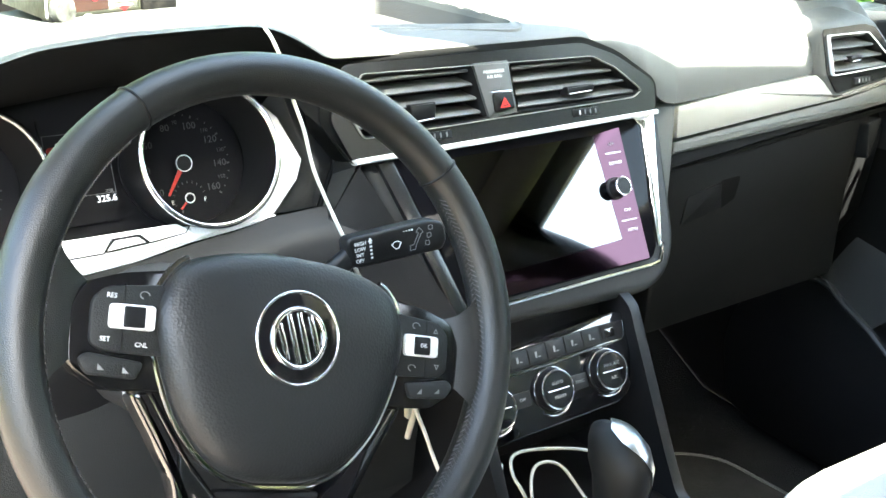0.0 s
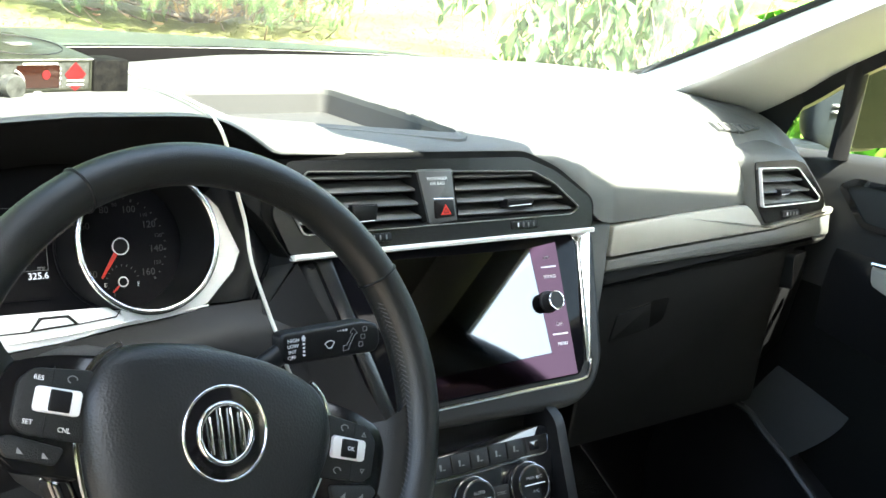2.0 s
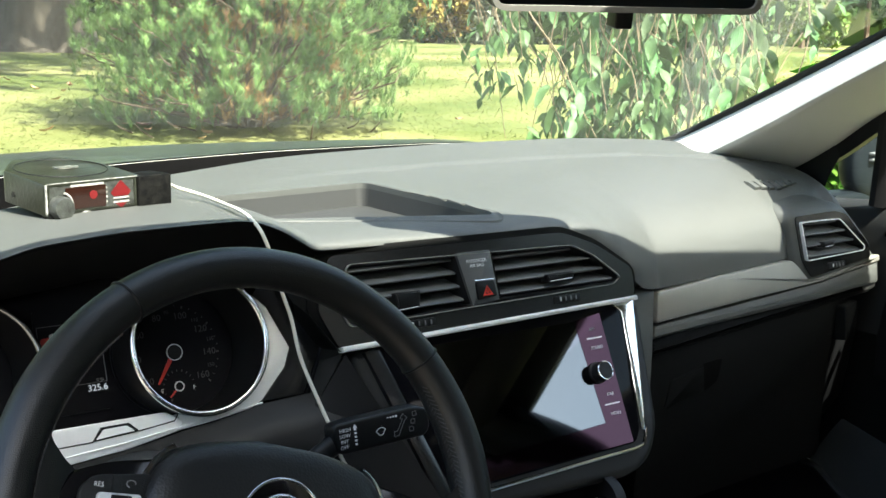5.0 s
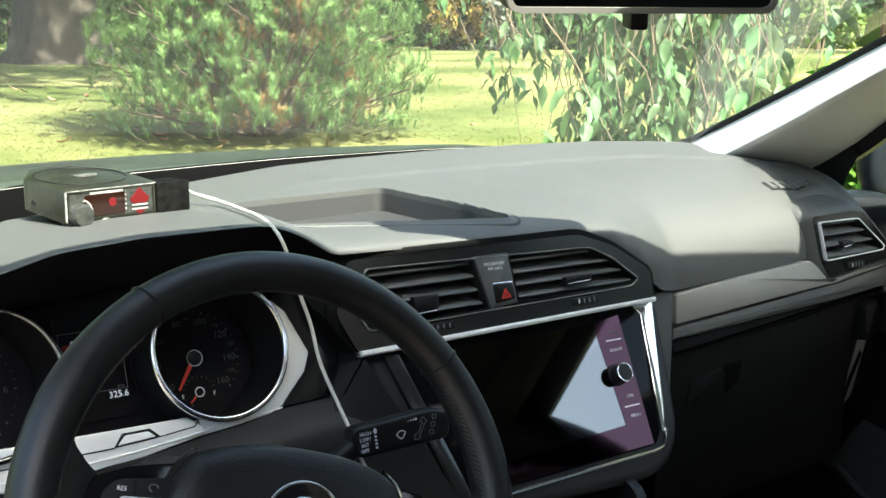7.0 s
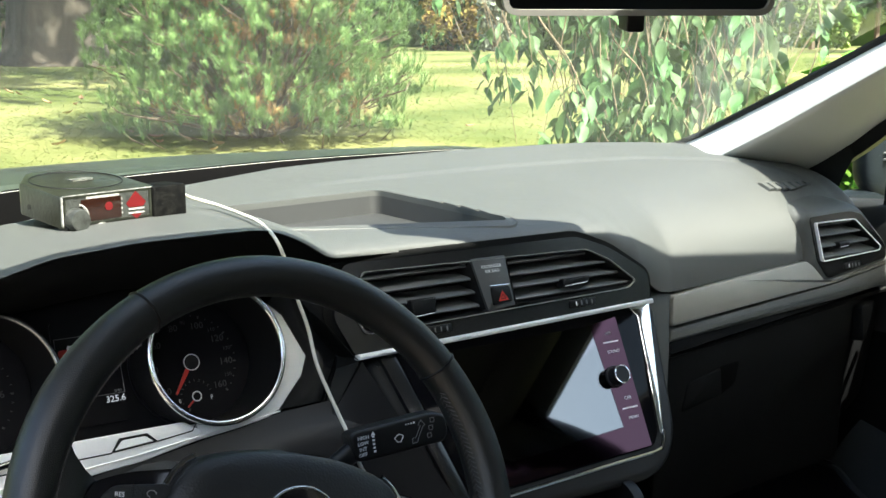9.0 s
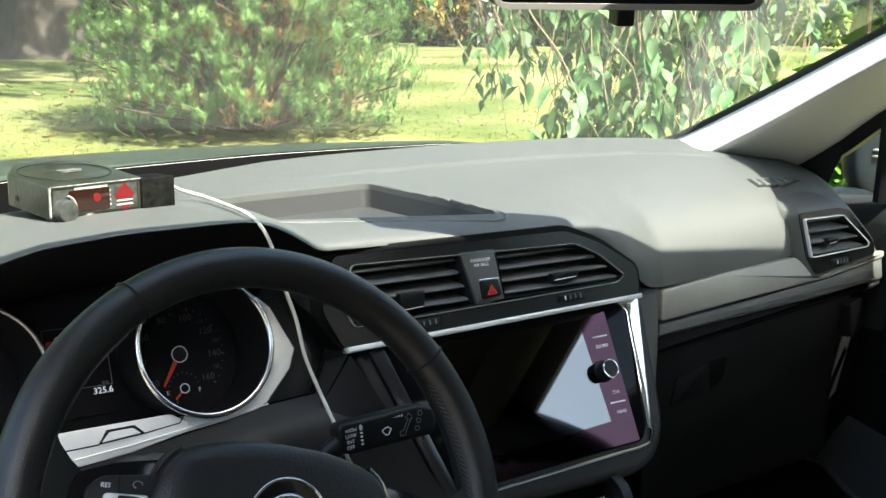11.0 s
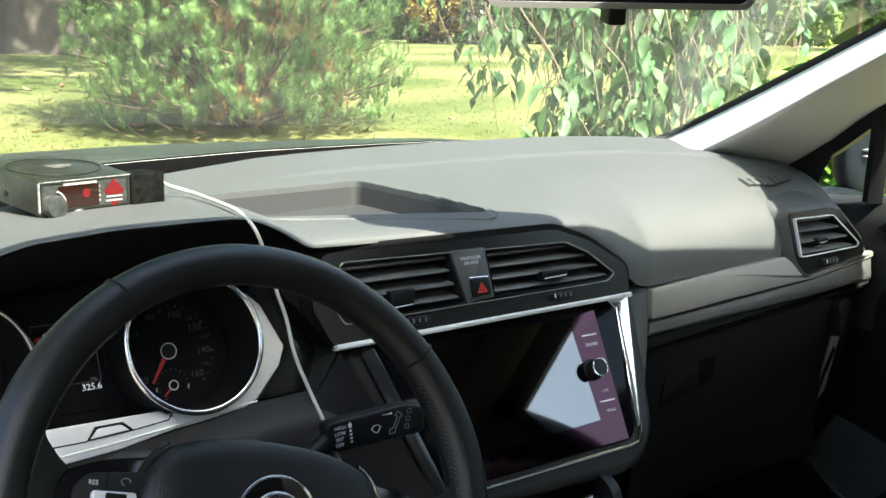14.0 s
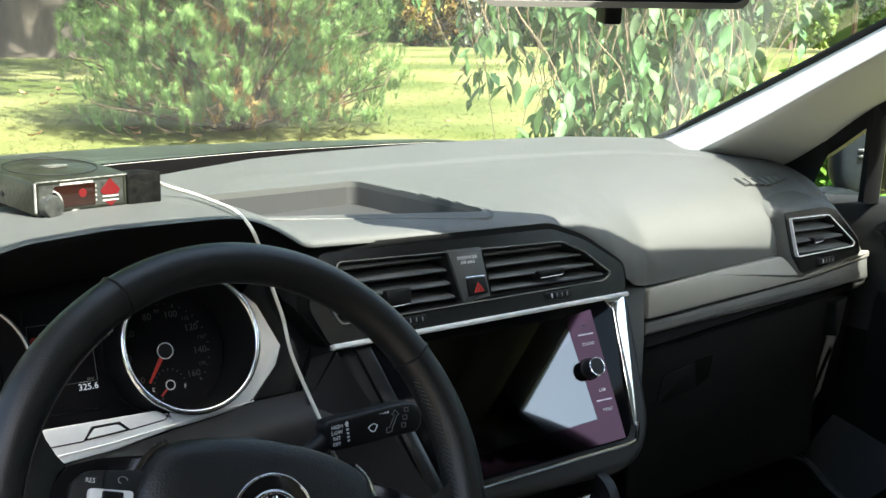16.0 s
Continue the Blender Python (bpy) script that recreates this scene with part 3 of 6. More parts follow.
# passenger door and its window
door = thing("passenger_door", "dark grey passenger door with a hexagonal handle bezel", "car door", (0.76, 0.0, 0.6), kind="structure")
rows = []
for i in range(41):
    y = 0.52 - 2.2 * i / 40
    sill = 1.070 + 0.045 * min(1, max(0, (0.45 - y) / 0.5))
    rows.append([Vector((0.79, y, sill + 0.008)), Vector((0.765, y, sill + 0.006)), Vector((0.748, y, sill - 0.004)), Vector((0.738, y, sill - 0.03)),
                 Vector((0.738, y, 1.0)), Vector((0.742, y, 0.90))])
part("door_panel", sheet(rows), DOOR_TRIM, door, smooth=60)
rows = [[Vector((0.742, y, 0.90)), Vector((0.745, y, 0.78)), Vector((0.73, y, 0.70)), Vector((0.745, y, 0.45)), Vector((0.76, y, 0.30))] for y in (0.52 - 2.2 * i / 40 for i in range(41))]
# Lower half of the door coloured darker in place of shade.
part("lower_door_panel", sheet(rows), SHADE_PLASTIC, door, "lower door panel, darkened for footwell shade", smooth=60)
hexa = [(-0.100, 0.050), (-0.074, 0.066), (0.10, 0.068), (0.10, -0.012), (0.013, -0.004), (-0.052, 0.000)]
part("handle_bezel", frame_ring(DOOR, rounded(hexa, 0.01), shrink(rounded(hexa, 0.01), 0.009), -0.004, 0.006), GLOSS, door, "gloss black bezel")
part("speaker_mesh", prism(DOOR, shrink(rounded(hexa, 0.01), 0.009), -0.004, 0.001), BLACK, door)
part("door_handle", tube(smooth_path([(0.728, 0.20, 1.045), (0.716, 0.17, 1.035), (0.716, 0.13, 1.03), (0.73, 0.09, 1.03)], 5), 0.005, 8), DECOR, door, "chrome door handle")
arm = bmesh.new()
rows = []
for i in range(25):
    q = i / 24
    y = 0.30 - 1.0 * q
    t = min(1, q * 3.2)
    rows.append([Vector((0.742, y, 0.965 - 0.01 * q)), Vector((0.742 - 0.055 * t, y, 0.955)), Vector((0.742 - 0.065 * t, y, 0.925)), Vector((0.742 - 0.05 * t, y, 0.88 - 0.03 * t)), Vector((0.742, y, 0.84 - 0.05 * t))])
part("armrest", sheet(rows, arm), BLACK, door, smooth=60)
part("pull_handle", prism(plane_at((0.735, 0.0, 0.0), (0, -1, 0), (0, 0, 1)), rounded([(-0.196, 0.966), (0.30, 0.985), (0.30, 0.90), (-0.10, 0.905), (-0.150, 0.925), (-0.192, 0.938)], 0.008), 0.0, 0.05, 0.006), DECOR, door, "silver-grey pull handle")
part("pull_handle_edge", tube([(0.684, 0.192, 0.968), (0.684, -0.1, 0.979)], 0.003, 6), CHROME, door)
rim_line = smooth_path([(0.705, 0.470, 0.665), (0.70, 0.425, 0.686), (0.70, 0.361, 0.693), (0.70, 0.318, 0.669), (0.70, 0.277, 0.648), (0.70, 0.230, 0.617), (0.70, 0.187, 0.599), (0.70, 0.05, 0.580), (0.70, -0.5, 0.57)], 6)
part("pocket_rim", tube(rim_line, 0.0055, 8), LEDGE, door, "glossy edge of the door pocket")
PK = plane_at((0.703, 0.0, 0.0), (0, -1, 0), (0, 0, 1))
part("door_pocket", prism(PK, rounded([(-0.47, 0.664), (-0.425, 0.684), (-0.36, 0.690), (-0.277, 0.646), (-0.187, 0.597), (-0.05, 0.578), (0.5, 0.568), (0.5, 0.36), (-0.354, 0.40), (-0.47, 0.409), (-0.529, 0.43), (-0.548, 0.527), (-0.532, 0.593)], 0.02), -0.03, 0.0, 0.006), BLACK, door)
rows = []
for i in range(9):
    q = i / 8
    a, b = Vector((0.703, 0.372 - 0.098 * q, 0.692 - 0.043 * q)), Vector((0.744, 0.345 - 0.135 * q, 0.765 - 0.018 * q))
    rows.append([a.lerp(b, k / 6) + Vector((0, -0.02 * math.sin(math.pi * k / 6) * q, 0.006 * math.sin(math.pi * k / 6))) for k in range(7)])
part("pocket_ledge", sheet(rows), LEDGE, door, "dark grey moulded ledge", smooth=60)

# defroster grille in the pad's corner
grille = thing("defroster_grille", "small toothed defroster grille in the dashboard corner", "grille", (0.60, 0.40, 1.12))
for i in range(7):
    x = 0.536 + 0.0165 * i
    yc = 0.366 + 0.10 * (x - 0.536)
    p0 = pad_at(x, yc)
    lie = math.atan2(pad_at(x, yc + 0.01).z - pad_at(x, yc - 0.01).z, 0.02)
    m = Matrix.Translation(p0) @ Matrix.Rotation(radians(10), 4, "Z") @ Matrix.Rotation(lie, 4, "X")
    taper = 1.0 if i < 4 else 1.0 - 0.22 * (i - 3)
    part("slot", prism(m, rect(-0.0075, 0.008 - 0.016 * taper, 0.0082, 0.008), -0.006, 0.0010), BLACK, grille)
    part("tooth", prism(m, [(-0.0078, 0.008 - 0.016 * taper), (0.0040, 0.008 - 0.016 * taper), (0.0015, 0.008), (-0.0078, 0.008)], -0.006, 0.0042, 0.0006), PAD, grille)
part("grille_rim", tube([pad_at(0.528 + 0.0085 * i, 0.3740 + 0.00085 * i) + Vector((0, 0, 0.0015)) for i in range(14)], 0.0016, 6), PAD, grille)

# side window: black frame, post and glass
win = thing("side_window", "passenger side window with a black quarter-light post", "car window", (0.77, 0.2, 1.1), kind="structure")
part("post", tube([(0.748, 0.318, 1.085), (0.741, 0.308, 1.17), (0.728, 0.294, 1.27)], 0.0155, 8, flat=0.8), BLACK, win)
trim = []
for a, b in zip(REAR_EDGE[4:], REAR_EDGE[5:]):
    trim.append([a + Vector((0.004, 0.0, 0.004)), a + Vector((0.012, -0.012, -0.012)), a + Vector((0.03, -0.010, -0.012))])
part("corner_trim", sheet(trim), BLACK, win, "black window corner trim")
part("corner_panel", sheet([[Vector((0.726, 0.474, 1.118)), Vector((0.730, 0.455, 1.110)), Vector((0.732, 0.400, 1.104))], [Vector((0.722, 0.430, 1.138)), Vector((0.728, 0.420, 1.132)), Vector((0.732, 0.395, 1.118))], [Vector((0.720, 0.380, 1.166)), Vector((0.726, 0.378, 1.160)), Vector((0.730, 0.376, 1.150))]]), DARK, win)
pane = part("pane", sheet([[Vector((0.80, 0.52, 1.08)), Vector((0.765, 0.40, 1.19)), Vector((0.735, 0.15, 1.32))], [Vector((0.80, 0.1, 1.08)), Vector((0.765, 0.05, 1.20)), Vector((0.72, -0.05, 1.36))], [Vector((0.80, -0.6, 1.08)), Vector((0.765, -0.6, 1.2)), Vector((0.69, -0.6, 1.42))]]), SIDE_GLASS, win)
pane.visible_shadow = False
face_inwards(pane, (-1, 0, 0))

solo("window_header", sheet([[Vector((0.60, y, 1.475)), Vector((0.69, y, z + 0.04)), Vector((0.722, y, z)), Vector((0.735, y, z))] for y, z in ((-0.06, 1.440), (-0.2, 1.435), (-0.42, 1.428), (-0.58, 1.420), (-0.80, 1.410))]), DARK, "dark trim along the top of the side window", "trim", "structure")

# door mirror outside
dm = thing("door_mirror", "grey door mirror outside the passenger window", "door mirror", (0.95, 0.45, 1.1))
shell = bmesh.new()
bmesh.ops.create_uvsphere(shell, u_segments=28, v_segments=18, radius=1)
for v in shell.verts:
    p = v.co
    p.x = math.copysign(abs(p.x) ** 0.55, p.x) * 0.112
    p.z = math.copysign(abs(p.z) ** 0.55, p.z) * 0.076
    p.y = (p.y * 0.055) if p.y > 0 else p.y * 0.02
    v.co = p + Vector((0.996, 0.47, 1.136))
part("mirror_shell", shell, MIRROR_SHELL, dm, "glossy blue-black shell", smooth=60)
part("mirror_glass", prism(plane_at((0.996, 0.452, 1.136), (1, 0, 0), (0, 0, 1)), rounded(rect(-0.035, -0.066, 0.102, 0.064), 0.022, 5), 0.0, 0.006), DOOR_GLASS, dm)
part("indicator", prism(plane_at((0.928, 0.451, 1.140), (1, 0, 0.06), (0, 0, 1)), rounded(rect(-0.020, -0.0018, 0.018, 0.0018), 0.001), -0.01, 0.006, 0.001), GREY_PRINT, dm)
part("indicator", prism(plane_at((0.928, 0.451, 1.130), (1, 0, 0.06), (0, 0, 1)), rounded(rect(-0.020, -0.0018, 0.018, 0.0018), 0.001), -0.01, 0.006, 0.001), GREY_PRINT, dm)
part("foot", block(0.84, 0.94, 0.46, 0.51, 1.045, 1.078, 0.012), MIRROR_SHELL, dm)

# floor, footwell, console and seats
solo("floor", sheet([[Vector((-0.75, y, z)), Vector((0.0, y, z)), Vector((0.75, y, z))] for y, z in ((0.95, 0.70), (0.80, 0.50), (0.62, 0.40), (0.3, 0.38), (-2.3, 0.38))]), CARPET, "black carpet in the footwells", "floor", "structure")
mat = thing("floor_mat", "black carpet mat with a pale bound edge in the passenger footwell", "floor mat", (0.4, 0.2, 0.40))
MAT_LINE = rounded([(0.17, 0.475), (0.530, 0.475), (0.582, 0.420), (0.588, 0.28), (0.588, -0.15), (0.17, -0.15)], 0.03, 4)
part("mat_body", prism(Matrix.Translation((0, 0, 0.394)), MAT_LINE, 0.0, 0.010, 0.003), CARPET, mat)
part("bound_edge", tube([Vector((p.x, p.y, 0.404)) for p in MAT_LINE], 0.003, 6, closed=True), SLAT, mat, "pale bound edge")
solo("bulkhead", sheet([[Vector((x, 0.97, 0.4)), Vector((x, 0.97, 1.12))] for x in (-0.78, 0.78)]), CARPET, "black lining behind the dashboard", "bulkhead", "structure")
solo("rear_wall", sheet([[Vector((x, -2.3, 0.38)), Vector((x, -2.28, 0.95)), Vector((x, -2.2, 1.0))] for x in (-0.75, 0.75)]), DARK, "dark rear wall of the cabin", "wall", "structure")
solo("sill", block(-0.80, -0.72, -1.2, 0.6, 0.36, 0.48, 0.02), BLACK, "black door sill", "sill", "structure")
solo("kick_panel", sheet([[Vector((0.752, y, z)) for z in (0.38, 0.7, 1.08)] for y in (0.97, 0.45)]), BLACK, "black footwell side lining", "panel", "structure")
solo("kick_panel", sheet([[Vector((-0.752, y, z)) for z in (0.38, 0.7, 1.05)] for y in (0.97, 0.25)]), BLACK, "black footwell side lining", "panel", "structure")

# the rest of the cabin: the open driver's doorway, posts, rear sides with tinted panes
TINT = clear_glass("privacy_glass", (0.05, 0.053, 0.053), 1.15)
for sg in (-1, 1):
    solo("rear_side", sheet([[Vector((sg * 0.77, y, z)) for z in (0.36, 0.7, 1.10)] for y in (-0.98, -1.6, -2.3)]), DARK, "dark grey rear side lining", "lining", "structure")
    tp = solo("rear_pane", sheet([[Vector((sg * 0.77, y, 1.10)), Vector((sg * 0.74, y, 1.26)), Vector((sg * 0.66, y, 1.45))] for y in (-1.02, -1.6, -2.3)]), TINT, "dark tinted rear side window", "car window", "structure")
    tp.visible_shadow = False
    py = -0.555 if sg > 0 else -0.98
    solo("middle_post", tube(smooth_path([(sg * 0.765, py + 0.03, 1.06), (sg * 0.745, py - 0.03, 1.25), (sg * 0.71, py - 0.12, 1.40), (sg * 0.65, py - 0.14, 1.47)], 4), 0.055, 12), DARK, "dark grey middle post trim", "pillar", "structure")
mt = solo("rear_pane", sheet([[Vector((0.768, y, 1.09)), Vector((0.742, y, 1.26)), Vector((0.665, y, 1.45))] for y in (-0.58, -1.04)]), TINT, "dark tinted rear door window", "car window", "structure")
mt.visible_shadow = False
tp = solo("rear_pane", sheet([[Vector((x, -2.26, 1.0)), Vector((x, -2.15, 1.25)), Vector((x, -2.0, 1.47))] for x in (-0.72, 0, 0.72)]), TINT, "dark tinted rear window", "car window", "structure")
tp.visible_shadow = False

# ---- lawn, trees and shrubs outside ----
EYE0 = Vector((-0.69, -0.68, 1.31))


def outdoors(bearing, dist):
    """A place on the ground at a bearing (degrees to the right of straight ahead) and distance from the driver's seat."""
    a = radians(bearing)
    x, y = EYE0.x + dist * math.sin(a), EYE0.y + dist * math.cos(a)
    return Vector((x, y, ground_z(x, y)))


lawn_rows = []
for i in range(120):
    r = 0.6 + 0.20 * i + 0.0036 * i * i * (1 + i / 40)
    lawn_rows.append([Vector((-0.7 + r * math.sin(a), -0.7 + r * math.cos(a), ground_z(-0.7 + r * math.sin(a), -0.7 + r * math.cos(a)))) for a in (2 * math.pi * k / 160 for k in range(160))])
LAWN = material("mown_lawn", (0.080, 0.104, 0.027), 0.95, grain=1.0, grain_scale=45, stain=0.95, stain_scale=0.6, second=(0.27, 0.255, 0.11), spec=0.1)
solo("ground", sheet(lawn_rows, closed_u=True), LAWN, "sunlit mown lawn with dry patches", "lawn", "structure")

BLADE = material("grass_blades", (0.090, 0.122, 0.031), 0.8, stain=0.8, stain_scale=0.8, second=(0.29, 0.275, 0.12), random_tint=0.12, spec=0.1)
rng = np.random.default_rng(4)
verts, faces = [], []
for i in range(70000):
    b = radians(rng.uniform(8, 62))
    d = 4.6 + 13.0 * rng.random() ** 1.7
    x, y = EYE0.x + d * math.sin(b), EYE0.y + d * math.cos(b)
    z = ground_z(x, y)
    h = rng.uniform(0.006, 0.013)
    a = rng.uniform(0, 6.28)
    w = 0.0016 + 0.00035 * d
    dx, dy = math.cos(a) * w, math.sin(a) * w
    lx, ly = rng.normal(0, 0.02), rng.normal(0, 0.02)
    k = len(verts)
    verts += [(x - dx, y - dy, z), (x + dx, y + dy, z), (x + lx, y + ly, z + h)]
    faces.append((k, k + 1, k + 2))
me = bpy.data.meshes.new("grass")
me.from_pydata(verts, [], faces)
me.materials.append(BLADE)
tagged(new("grass", me), "short sunlit lawn grass", "grass", kind="stuff")

# fallen leaves
DRY = material("dry_leaf", (0.42, 0.27, 0.15), 0.8, stain=0.6, stain_scale=30, second=(0.22, 0.10, 0.05), random_tint=0.4)
litter = bmesh.new()
for i in range(50):
    b = radians(rng.uniform(13, 52) if i % 3 else rng.uniform(13, 24))
    d = rng.uniform(4.8, 12.5)
    x, y = EYE0.x + d * math.sin(b), EYE0.y + d * math.cos(b)
    m = Matrix.Translation((x, y, ground_z(x, y) + 0.03)) @ Euler((rng.normal(0, 0.22), rng.normal(0, 0.22), rng.uniform(0, 6.28))).to_matrix().to_4x4()
    s = rng.uniform(0.022, 0.055)
    rows = [[m @ Vector((u * s, (v * 0.5 * (1 - u * u)) * s, 0.25 * s * (u * u + v * v))) for v in (-1, 0, 1)] for u in (-1, -0.4, 0.3, 1)]
    sheet(rows, litter)
solo("leaf_litter", litter, DRY, "brown fallen leaves scattered on the lawn", "leaves", "stuff")

# --- the pine shrub ---
BARK = material("grey_brown_bark", (0.16, 0.115, 0.08), 0.9, grain=1.0, grain_scale=60, stain=0.7, stain_scale=14, second=(0.08, 0.055, 0.04))
NEEDLE = material("pine_needles", (0.125, 0.210, 0.060), 0.65, stain=0.8, stain_scale=2.2, second=(0.080, 0.145, 0.045), random_tint=0.30, spec=0.3)
NEEDLE_TIP = material("young_pine_needles", (0.21, 0.33, 0.105), 0.65, stain=0.6, stain_scale=3, second=(0.14, 0.25, 0.08), random_tint=0.25, spec=0.3)
NEEDLE_DRY = material("dry_pine_needles", (0.34, 0.20, 0.085), 0.8, stain=0.5, stain_scale=5, random_tint=0.3, spec=0.2)


def tuft(verts, faces, at, way, length, needles, reach):
    """A shoot set round with thin needles that lean forward."""
    way = way.normalized()
    s = way.cross(Vector((0.3, 0.5, 0.81))).normalized()
    w = way.cross(s)
    for j in range(needles):
        q = rng.random()
        a = rng.uniform(0, 6.283)
        base = at + way * (length * q)
        out = (s * math.cos(a) + w * math.sin(a))
        tip = base + (out * rng.uniform(0.6, 1.05) + way * rng.uniform(0.35, 0.9)) * reach
        side = out.cross(way) * 0.0014
        k = len(verts)
        verts += [base - side, base + side, tip]
        faces.append((k, k + 1, k + 2))


def leaf_mesh(name, verts, faces, mat, parent, label=""):
    me = bpy.data.meshes.new(name)
    o = ORIGIN[parent]
    me.from_pydata([tuple(Vector(v) - o) for v in verts], [], faces)
    me.materials.append(mat)
    ob = new(name, me)
    ob.parent = parent
    ORIGIN[ob] = o
    return tagged(ob, label)


def pine_shrub(at, wide, high, seed):
    shrub = thing("pine_shrub", "broad pine shrub with bright green needle tufts on the lawn", "shrub", at)
    r = random.Random(seed)
    wood = bmesh.new()
    lots = {"needles": ([], []), "young_needles": ([], []), "dry_needles": ([], [])}
    for i in range(120):
        az = r.uniform(0, 2 * math.pi)
        lift = r.random()
        reach = wide * table(lift, (0, 0.12, 0.45, 0.8, 1.0), (0.80, 0.95, 1.0, 0.88, 0.55)) * r.uniform(0.62, 1.06)
        out = Vector((math.cos(az), math.sin(az), 0))
        end = out * reach + Vector((0, 0, 0.10 + high * lift))
        mid = out * reach * 0.55 + Vector((0, 0, (0.10 + high * lift) * 0.55))
        path = [p + at for p in smooth_path([out * 0.06, mid, end], 6)]
        n = len(path)
        if i % 3 == 0:
            tube(path, [0.016 * (1 - j / n) + 0.004 for j in range(n)], 5, bm=wood)
        for j in range(7):
            q = 0.38 + 0.62 * (j + r.random()) / 7
            p = path[min(n - 1, int(q * n))]
            twig = (out * r.uniform(0.1, 0.9) + Vector((r.gauss(0, 0.6), r.gauss(0, 0.6), r.uniform(0.1, 0.8)))).normalized() * r.uniform(0.10, 0.24)
            tip = p + twig
            if (i + j) % 2:
                tube([p, p + twig * 0.55 - Vector((0, 0, 0.012)), tip], [0.005, 0.004, 0.003], 4, bm=wood)
            old = q < 0.62 and r.random() < 0.38
            for s in range(r.randint(3, 5)):
                c = tip + Vector((r.gauss(0, 0.035), r.gauss(0, 0.035), r.gauss(0, 0.02)))
                d = Vector((r.gauss(0, 0.30), r.gauss(0, 0.30), 1.0)) + out * r.uniform(0.0, 0.5)
                kind = "dry_needles" if old else ("young_needles" if q > 0.62 and r.random() < 0.62 else "needles")
                tuft(*lots[kind], c, d, r.uniform(0.045, 0.095), 66, r.uniform(0.036, 0.052))
    for i in range(820):
        az, lift, f = r.uniform(0, 2 * math.pi), r.random() ** 1.3, r.random() ** 0.45
        out = Vector((math.cos(az), math.sin(az), 0))
        p = at + out * (wide * f * table(lift, (0, 0.12, 0.45, 0.8, 1.0), (0.88, 0.98, 1.0, 0.9, 0.6))) + Vector((0, 0, 0.06 + high * lift))
        twig = out * r.uniform(0.08, 0.2) + Vector((r.gauss(0, 0.05), r.gauss(0, 0.05), r.uniform(0.03, 0.12)))
        if i % 2:
            tube([p - twig, p - twig * 0.4 - Vector((0, 0, 0.012)), p], [0.006, 0.005, 0.003], 4, bm=wood)
        old = f < 0.72 and lift < 0.6 and r.random() < 0.35
        for s in range(r.randint(3, 6)):
            c = p + Vector((r.gauss(0, 0.05), r.gauss(0, 0.05), r.gauss(0, 0.03)))
            d = Vector((r.gauss(0, 0.3), r.gauss(0, 0.3), 1.0)) + out * r.uniform(0.0, 0.45)
            kind = "dry_needles" if old else ("young_needles" if f > 0.7 and r.random() < 0.6 else "needles")
            tuft(*lots[kind], c, d, r.uniform(0.045, 0.095), 66, r.uniform(0.036, 0.052))
    part("branches_wood", wood, BARK, shrub, "bare brown inner branch wood")
    leaf_mesh("needles", *lots["needles"], NEEDLE, shrub, "blue-green needle tufts")
    leaf_mesh("young_needles", *lots["young_needles"], NEEDLE_TIP, shrub, "pale fresh needle tips")
    leaf_mesh("dry_needles", *lots["dry_needles"], NEEDLE_DRY, shrub, "brown dry needles")
    return shrub


pine_shrub(outdoors(24.8, 8.0), 1.09, 1.75, 3)

# --- the old tree and its crown overhead ---
OAK = material("furrowed_bark", (0.070, 0.055, 0.042), 0.95, grain=1.0, grain_scale=30, stain=1.0, stain_scale=16, second=(0.045, 0.037, 0.027), stretch=(1, 1, 0.16))
CROWN = material("tree_leaves", (0.065, 0.115, 0.030), 0.7, stain=0.6, stain_scale=1.5, second=(0.10, 0.15, 0.04), random_tint=0.4, spec=0.2)


